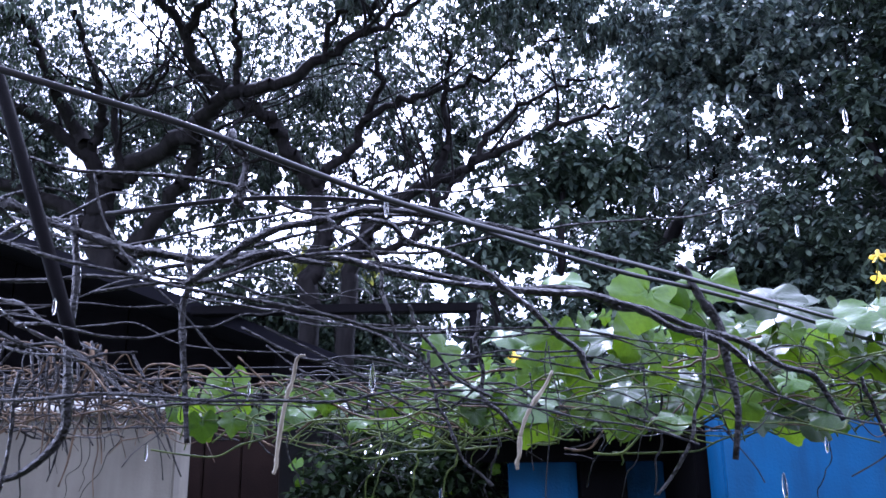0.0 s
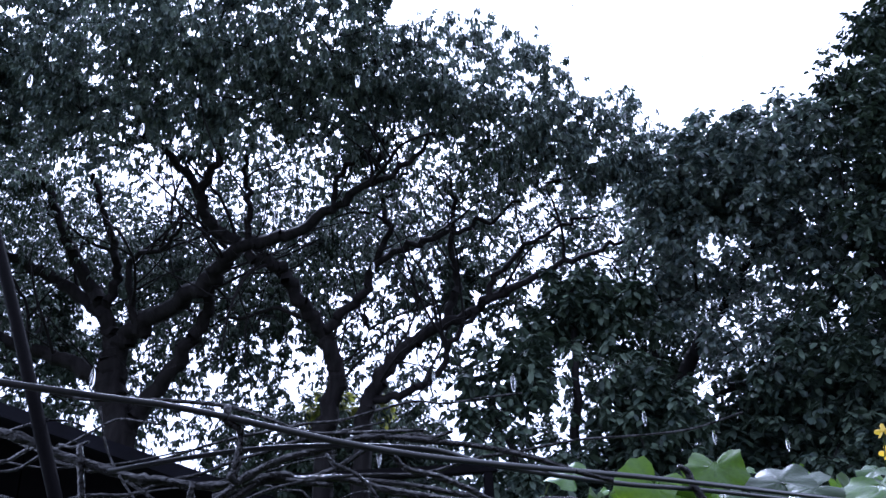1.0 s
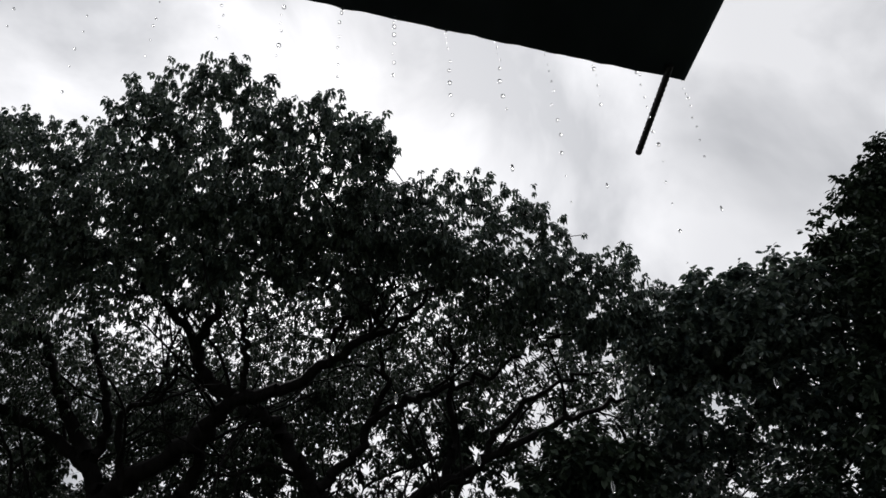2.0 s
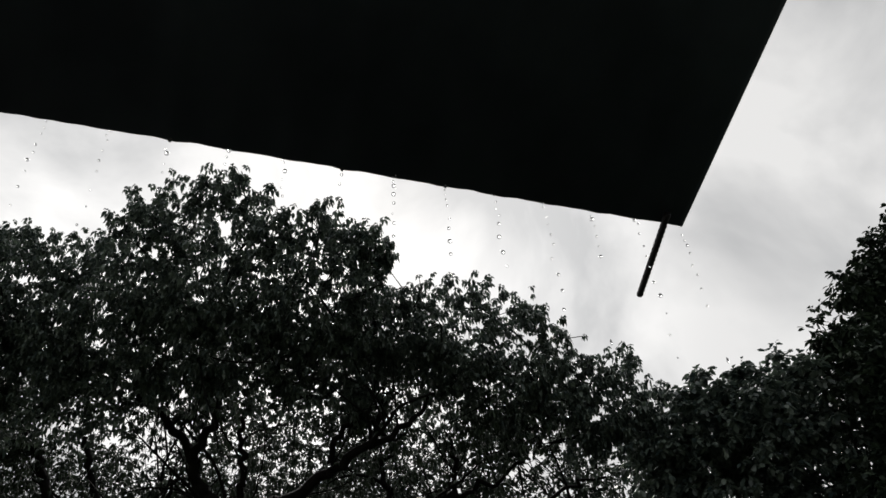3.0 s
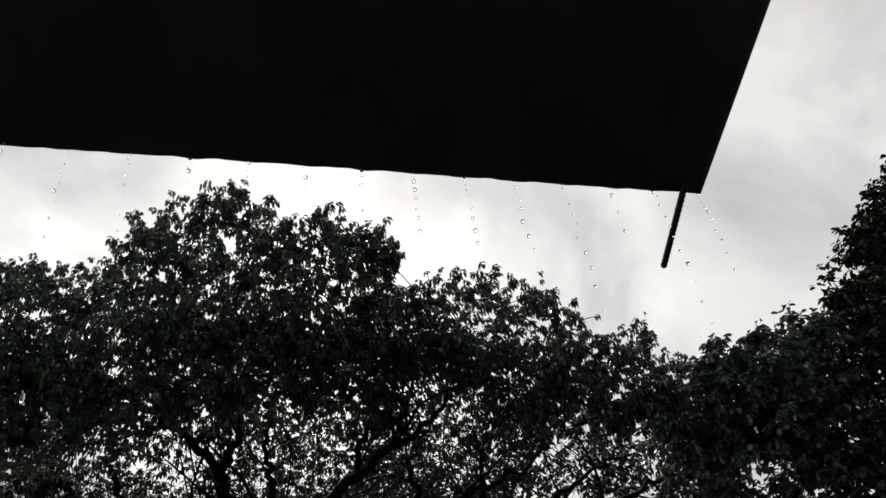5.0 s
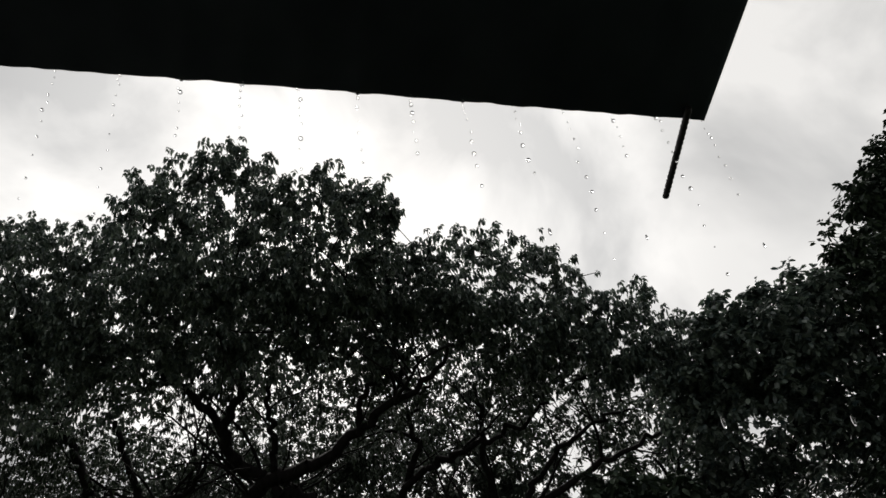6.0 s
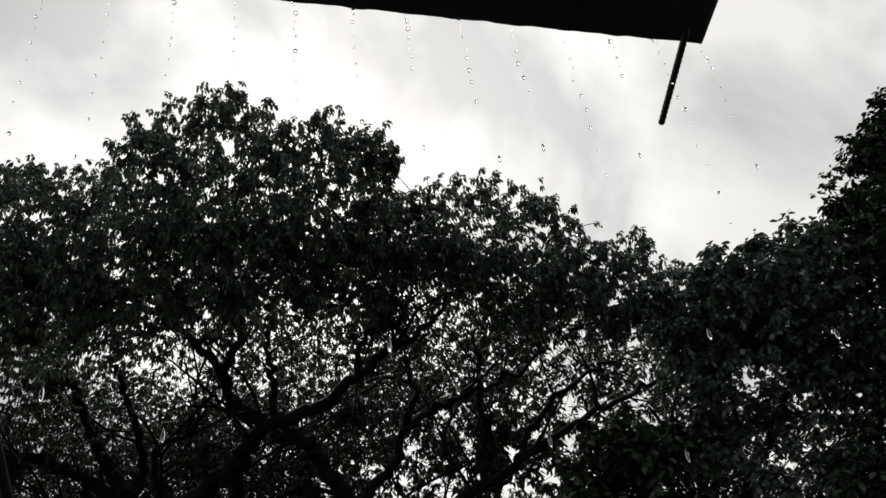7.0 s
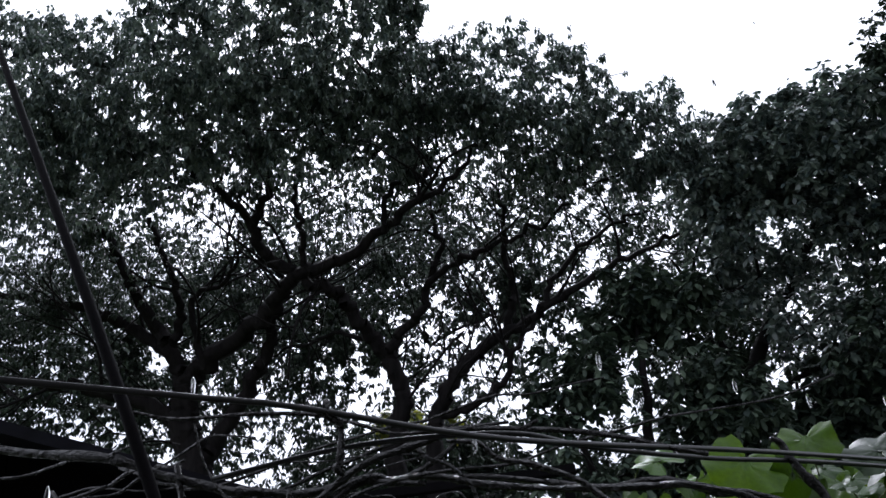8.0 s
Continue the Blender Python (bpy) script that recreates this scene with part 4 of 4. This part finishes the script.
def dead_vine():
    rng = np.random.default_rng(31)
    v = empty("dead_vine", (-0.3, 0.9, 1.75), "bare tangled dead vine stems wet with rain", "vine")
    S = lambda pts, r, mat=DEAD_STEM, w=0.0022: stem(v, pts, r, mat, rng, wobble=w)
    S([(-0.563, 0.977, 2.012), (-0.450, 0.977, 1.977), (-0.268, 0.977, 1.956), (-0.153, 0.977, 1.920), (-0.011, 0.977, 1.912)], [0.0023, 0.0030, 0.0023])
    S([(-0.805, 0.989, 2.002), (-0.554, 0.977, 1.938), (-0.479, 0.977, 1.911), (-0.370, 0.977, 1.875), (-0.305, 0.977, 1.859), (-0.215, 0.977, 1.860), (-0.125, 0.977, 1.850)], [0.0069, 0.0063, 0.0034])
    S([(-0.267, 0.858, 1.798), (-0.202, 0.858, 1.842), (-0.135, 0.858, 1.869), (-0.078, 0.858, 1.877), (-0.009, 0.858, 1.875), (0.114, 0.858, 1.850), (0.198, 0.858, 1.819)], [0.0046, 0.0040, 0.0029])
    S([(-0.297, 0.977, 1.827), (-0.207, 0.977, 1.855), (-0.125, 0.977, 1.860), (-0.054, 0.977, 1.837), (0.083, 0.977, 1.815), (0.186, 0.977, 1.806), (0.253, 0.977, 1.783), (0.343, 0.977, 1.746), (0.402, 0.977, 1.685)], [0.0046, 0.0048, 0.0046, 0.0034])
    S([(-0.127, 0.989, 1.865), (-0.046, 0.989, 1.847), (0.092, 0.989, 1.824), (0.189, 0.989, 1.813), (0.258, 0.989, 1.789), (0.379, 1.000, 1.749), (0.460, 1.012, 1.704), (0.494, 1.012, 1.657)], [0.0034, 0.0046, 0.0034])
    S([(-0.107, 0.8, 1.853), (-0.078, 0.8, 1.828), (-0.05, 0.8, 1.781), (-0.034, 0.8, 1.735), (0.009, 0.8, 1.68)], [0.0024, 0.002])
    S([(-0.082, 0.858, 1.871), (-0.022, 0.858, 1.850), (0.050, 0.858, 1.810), (0.102, 0.858, 1.766), (0.147, 0.858, 1.729), (0.163, 0.858, 1.694)], [0.0029, 0.0037, 0.0029])
    S([(0.318, 1.039, 1.860), (0.336, 1.039, 1.839), (0.355, 1.039, 1.786), (0.370, 1.039, 1.735), (0.367, 1.039, 1.613)], [0.0039, 0.0055, 0.0060, 0.0039])
    S([(0.056, 1.0, 1.803), (0.05, 1.0, 1.748), (0.058, 1.0, 1.687), (0.096, 1.0, 1.647)], [0.0036, 0.003])
    S([(-0.276, 0.9, 1.85), (-0.276, 0.9, 1.814), (-0.278, 0.9, 1.744), (-0.265, 0.9, 1.636)], [0.003, 0.0042, 0.003])
    S([(-0.448, 0.977, 1.917), (-0.435, 0.977, 1.761), (-0.442, 0.977, 1.645), (-0.508, 0.977, 1.598)], [0.0041, 0.0057, 0.0041])
    S([(0.09, 0.9, 1.638), (0.107, 0.9, 1.673), (0.128, 0.9, 1.708)], [0.0022, 0.0027, 0.0018], PALE_STEM, 0.0008)
    S([(0.09, 0.9, 1.638), (0.088, 0.9, 1.618), (0.086, 0.9, 1.604)], [0.003, 0.0018], PALE_STEM, 0.0008)
    S([(-0.142, 0.9, 1.728), (-0.152, 0.9, 1.722), (-0.161, 0.9, 1.68), (-0.169, 0.9, 1.622), (-0.172, 0.9, 1.603)], [0.0016, 0.002, 0.0024, 0.002], PALE_STEM, 0.0008)
    S([(-0.163, 0.568, 1.847), (-0.15, 0.569, 1.84), (-0.143, 0.57, 1.821), (-0.139, 0.569, 1.797), (-0.137, 0.569, 1.789)], [0.0022, 0.003, 0.003, 0.0026])
    S([(-0.394, 0.9, 1.945), (-0.364, 0.9, 1.862), (-0.284, 0.9, 1.782), (-0.211, 0.9, 1.706)], 0.0014)
    # long, near-level stems
    for k in range(28):
        x0 = rng.uniform(-1.0, -0.2)
        y = rng.uniform(0.8, 1.3)
        z = 1.6 + (rng.uniform(0.13, 0.30) * y / 0.9) * (1.0 if x0 < -0.5 else 0.85)
        ln = rng.uniform(0.25, 0.75)
        sl = min(0.1, rng.normal(-0.15, 0.25))
        pts = [(x0 + ln * s, y + 0.05 * math.sin(4 * s + k), max(1.6 + 0.09 * y, z + sl * ln * s + 0.03 * math.sin(2.6 * s + k)) + rng.normal(0, 0.006)) for s in np.linspace(0, 1, 7)]
        r = rng.choice([0.0012, 0.0016, 0.0022, 0.0032, 0.0042], p=[0.3, 0.3, 0.2, 0.13, 0.07])
        S(pts, [r, r, r * 0.6], DEAD_STEM, 0.0018)
    for k in range(9):
        x0, y, z = rng.uniform(-0.25, 0.2), rng.uniform(0.85, 1.2), 1.6 + rng.uniform(0.1, 0.22)
        ln, sl = rng.uniform(0.25, 0.6), rng.normal(-0.12, 0.1)
        pts = [(x0 + ln * s, y, z + sl * ln * s + rng.normal(0, 0.01)) for s in np.linspace(0, 1, 5)]
        S(pts, rng.choice([0.0012, 0.0018, 0.0026]), DEAD_STEM, 0.0015)
    # hanging ends
    for k in range(26):
        x, y = rng.uniform(-0.75, 0.75), rng.uniform(0.85, 1.4)
        z = 1.6 + rng.uniform(0.1, 0.2)
        ln = rng.uniform(0.06, 0.24)
        bend = rng.normal(0, 0.05)
        pts = [(x + bend * s * s, y, z - ln * s + rng.normal(0, 0.006)) for s in np.linspace(0, 1, 5)]
        r = rng.choice([0.001, 0.0014, 0.0022, 0.003], p=[0.4, 0.3, 0.2, 0.1])
        S(pts, [r, r * 0.8], DEAD_STEM, 0.0012)


dead_vine()


def dry_tangle():
    rng = np.random.default_rng(33)
    v = empty("dry_tendrils", (-0.8, 1.7, 1.8), "matted dry brown tendrils draped over the wall", "vine")
    for k in range(170):
        x, y = rng.uniform(-1.4, -0.5), rng.uniform(1.3, 2.3)
        z = 1.6 + rng.uniform(0.06, 0.14) * y / 1.1
        ln, a = rng.uniform(0.1, 0.36), rng.uniform(-0.9, 0.9)
        drop = rng.uniform(0.0, 0.13)
        pts = [(x + ln * math.cos(a) * s, y + rng.normal(0, 0.02), z + 0.3 * ln * math.sin(a) * s - drop * s * s + rng.normal(0, 0.012)) for s in np.linspace(-0.5, 0.5, 6)]
        stem(v, pts, rng.choice([0.0011, 0.0016, 0.0022]), DRY_ROOT if rng.random() < 0.7 else DEAD_STEM, rng, "tendril", wobble=0.004, sides=5)


dry_tangle()


def root_fan():
    rng = np.random.default_rng(34)
    v = empty("withered_shoots", (-0.66, 1.45, 1.8), "fan of dark withered shoots hanging from the vine", "vine")
    for k in range(34):
        x, y = rng.uniform(-0.74, -0.56), 1.45 + rng.normal(0, 0.05)
        a, ln = rng.normal(0.1, 0.55), rng.uniform(0.1, 0.24)
        pts = [(x + ln * math.sin(a) * s, y - 0.02 * s, 1.83 - ln * math.cos(a) * s - 0.03 * s * s + rng.normal(0, 0.004)) for s in np.linspace(0, 1, 5)]
        r = rng.choice([0.0012, 0.0018, 0.0026])
        stem(v, pts, [r, r, r * 0.5], DEAD_STEM if rng.random() < 0.6 else DRY_ROOT, rng, "shoot", wobble=0.0015, sides=5)
    # ends that trail down the face of the wall
    for k in range(40):
        x, y = rng.uniform(-1.3, -0.74), rng.uniform(2.2, 2.33)
        ln, bend = rng.uniform(0.08, 0.34) * (1.0 if rng.random() < 0.35 else 0.55), rng.normal(0, 0.07)
        pts = [(x + bend * s * s, y - 0.01 * s, rng.uniform(1.85, 1.88) - ln * s) for s in np.linspace(0, 1, 5)]
        r = rng.choice([0.0013, 0.002, 0.0034], p=[0.5, 0.35, 0.15])
        stem(v, pts, [r, r, r * 0.5], DEAD_STEM if rng.random() < 0.85 else DRY_ROOT, rng, "shoot", wobble=0.005, sides=5)


root_fan()


def green_vine():
    rng = np.random.default_rng(35)
    v = empty("green_vine", (0.4, 1.5, 1.75), "leafy green climbing gourd vine with yellow flowers", "vine")
    shapes = [leaf_mesh("leaf_blade", 40 + i, 5, 0.1 + 0.06 * (i % 3), 0.08 + 0.06 * (i % 2)) for i in range(6)]
    wet = [leaf_mesh("wet_blade", 40 + i, 5, 0.1 + 0.06 * (i % 3), 0.08 + 0.06 * (i % 2), WET_LEAF) for i in range(6)]

    def leaf(x, y, z, size, tilt, turn, spin, label=""):
        """tilt: 0 lies flat facing the sky, 90 stands facing the lane."""
        ob = new("leaf", (wet if tilt < 44 else shapes)[rng.integers(6)])
        m = pose(x, y, z) @ pose(0, 0, 0, 0, 0, turn) @ pose(0, 0, 0, tilt, 0, 0) @ pose(0, 0, 0, 0, 0, spin)
        ob.parent = v
        ob.matrix_parent_inverse = Matrix.Translation(-v.location)
        ob.matrix_basis = m @ Matrix.Diagonal((size, size, size, 1))
        if label:
            ob["label"] = label
        end = Vector((x, y, z))
        a = end + Vector((rng.normal(0, 0.03), rng.normal(0.03, 0.02), -rng.uniform(0.02, 0.06)))
        mid = (a + end) / 2 + Vector((rng.normal(0, 0.015), 0.01, 0.014))
        stem(v, [a, mid, end], [0.0014, 0.0009], GREEN_STEM, rng, "leaf_stalk", wobble=0.0006, sides=5)

    # the large leaves that stand out
    leaf(0.335, 1.25, 1.875, 0.125, 62, 8, 150)
    leaf(0.216, 1.30, 1.895, 0.085, 36, -9, 40)
    leaf(0.196, 1.35, 1.83, 0.09, 70, -5, 175)
    leaf(0.397, 1.25, 1.845, 0.085, 115, 20, 170, "pale drooping leaf underside")
    leaf(0.463, 1.35, 1.915, 0.11, 50, -15, 170)
    leaf(0.019, 1.50, 1.83, 0.085, 60, 25, 140)
    leaf(0.139, 1.50, 1.845, 0.08, 35, -5, 100)
    leaf(0.309, 1.40, 1.82, 0.115, 36, -12, 60)
    leaf(0.647, 1.40, 1.875, 0.14, 36, -25, 120)
    leaf(0.728, 1.35, 1.865, 0.135, 35, -28, 200)
    leaf(0.56, 1.32, 1.868, 0.11, 38, -23, 30)
    leaf(0.099, 1.50, 1.745, 0.11, 78, -20, 180)
    leaf(-0.232, 1.60, 1.762, 0.085, 72, 12, 170)
    leaf(-0.433, 1.70, 1.790, 0.11, 74, 0, 185)
    leaf(0.82, 1.50, 1.88, 0.13, 37, -28, 160)
    leaf(0.60, 1.55, 1.83, 0.10, 34, -21, 80)
    leaf(0.36, 1.55, 1.75, 0.10, 38, -13, 140)
    leaf(0.16, 1.62, 1.76, 0.10, 36, -6, 60)
    # the bed of leaves between them
    for k in range(660):
        x = rng.uniform(-0.5, 1.35) if k < 130 else rng.uniform(0.05, 1.3)
        y = rng.uniform(1.2, 1.9)
        if k > 470:
            x, y = rng.uniform(-0.7, 1.7), rng.uniform(1.9, 2.7)
        if k > 625:
            x, y = rng.uniform(-0.66, 0.24), rng.uniform(3.2, 3.9)
        lift = 0.0 if x < -0.05 else min(1.0, (x + 0.05) / 0.4)
        low, high = 0.09 + (0.025 if y > 1.9 else 0), 0.145 + 0.13 * lift
        z = 1.6 + rng.uniform(low, high) * y / 1.45 if k <= 625 else rng.uniform(1.3, 1.68)
        flat = rng.random() < (0.4 if x > 0.55 else 0.2)
        leaf(x, y, z, rng.uniform(0.03, 0.07) + 0.04 * lift * rng.random() ** 3, rng.uniform(29, 43) if flat else rng.uniform(50, 95), math.degrees(math.atan2(-x, y)) + rng.normal(0, 16) if flat else rng.uniform(-50, 50), rng.uniform(120, 240))
    # thin runners and curling tendrils
    for k in range(210):
        x, y = rng.uniform(-0.3, 1.3), rng.uniform(1.1, 1.7)
        lift = 0.0 if x < 0 else min(1.0, x / 0.4)
        z = 1.6 + rng.uniform(0.06, 0.15 + 0.06 * lift) * y / 1.45
        ln, a = rng.uniform(0.12, 0.45), rng.normal(0, 0.35)
        pts = [(x + ln * math.cos(a) * s, y + rng.normal(0, 0.02), z + 0.5 * ln * math.sin(a) * s + rng.normal(0, 0.014)) for s in np.linspace(-0.5, 0.5, 6)]
        stem(v, pts, rng.choice([0.0008, 0.0012, 0.0018]), (GREEN_STEM, DRY_ROOT, DEAD_STEM)[rng.choice(3, p=[0.5, 0.2, 0.3])], rng, "runner", wobble=0.0015, sides=5)
    for k in range(24):
        x, y = rng.uniform(-0.4, 1.1), rng.uniform(1.2, 1.7)
        z, ln = 1.6 + rng.uniform(0.09, 0.13) * y / 1.45, rng.uniform(0.05, 0.16)
        r = rng.uniform(0.008, 0.02)
        pts = [(x + r * math.sin(5 * s), y + r * math.cos(5 * s), z - ln * s) for s in np.linspace(0, 1, 8)]
        stem(v, pts, rng.choice([0.0009, 0.0013]), GREEN_STEM if rng.random() < 0.35 else DEAD_STEM, rng, "tendril", wobble=0.001, sides=5)
    # flowers
    petal = leaf_mesh("flower_petals", 60, 5, 0.55, 0.25, FLOWER)
    for x, y, z in ((0.157, 1.6, 1.817), (0.492, 1.7, 1.814), (0.756, 1.35, 1.948), (0.762, 1.36, 1.913)):
        ob = new("flower", petal)
        ob.parent = v
        ob.matrix_parent_inverse = Matrix.Translation(-v.location)
        ob.matrix_basis = pose(x, y, z, 60, 0, rng.uniform(-40, 40)) @ Matrix.Diagonal((0.03, 0.03, 0.03, 1))
        ob["label"] = "small yellow five-petalled flower"
        stem(v, [(x + 0.01, y + 0.03, z - 0.12), (x, y + 0.02, z - 0.05), (x, y, z)], 0.0011, GREEN_STEM, rng, "flower_stalk", wobble=0.0008, sides=5)


green_vine()


# ---- rain dripping from the eave ----
def drips():
    rng = np.random.default_rng(51)
    bm = bmesh.new()
    bmesh.ops.create_icosphere(bm, subdivisions=2, radius=1.0)
    for q in bm.verts:
        q.co.z *= 1.15 if q.co.z > 0 else 0.95
    me = bpy.data.meshes.new("raindrop")
    bm.to_mesh(me)
    bm.free()
    me.polygons.foreach_set("use_smooth", [True] * len(me.polygons))
    me.materials.append(WATER)
    for k in range(16):
        u = (0.08 + k) * 0.0776 + 0.0
        top = EAVE + ALONG * u + Vector((0, 0, -0.0055))
        drip = empty("rain_drip", top, "string of clear rain drops falling from the eave", "water", "drips along the eave")
        fall = 0.0
        for i in range(int(rng.integers(7, 14))):
            ob = new("drop", me)
            ob.parent = drip
            s = rng.choice([0.0012, 0.0017, 0.0024, 0.0032], p=[0.35, 0.3, 0.23, 0.12])
            ob.location = (rng.normal(0, 0.0015), -0.004 + rng.normal(0, 0.0015), -fall)
            ob.scale = (s, s, s)
            fall += rng.uniform(0.006, 0.02) + 0.14 * fall
        fall = max(fall, 0.25)
        while fall < 2.5:
            ob = new("drop", me)
            ob.parent = drip
            s = rng.uniform(0.0012, 0.0026)
            ob.location = (rng.normal(0, 0.003 if k < 2 else 0.012), rng.normal(0.01, 0.003 if k < 2 else 0.012), -fall)
            ob.scale = (s, s, s * (2.2 + 2.2 * fall))
            fall += rng.uniform(0.12, 0.4)


drips()
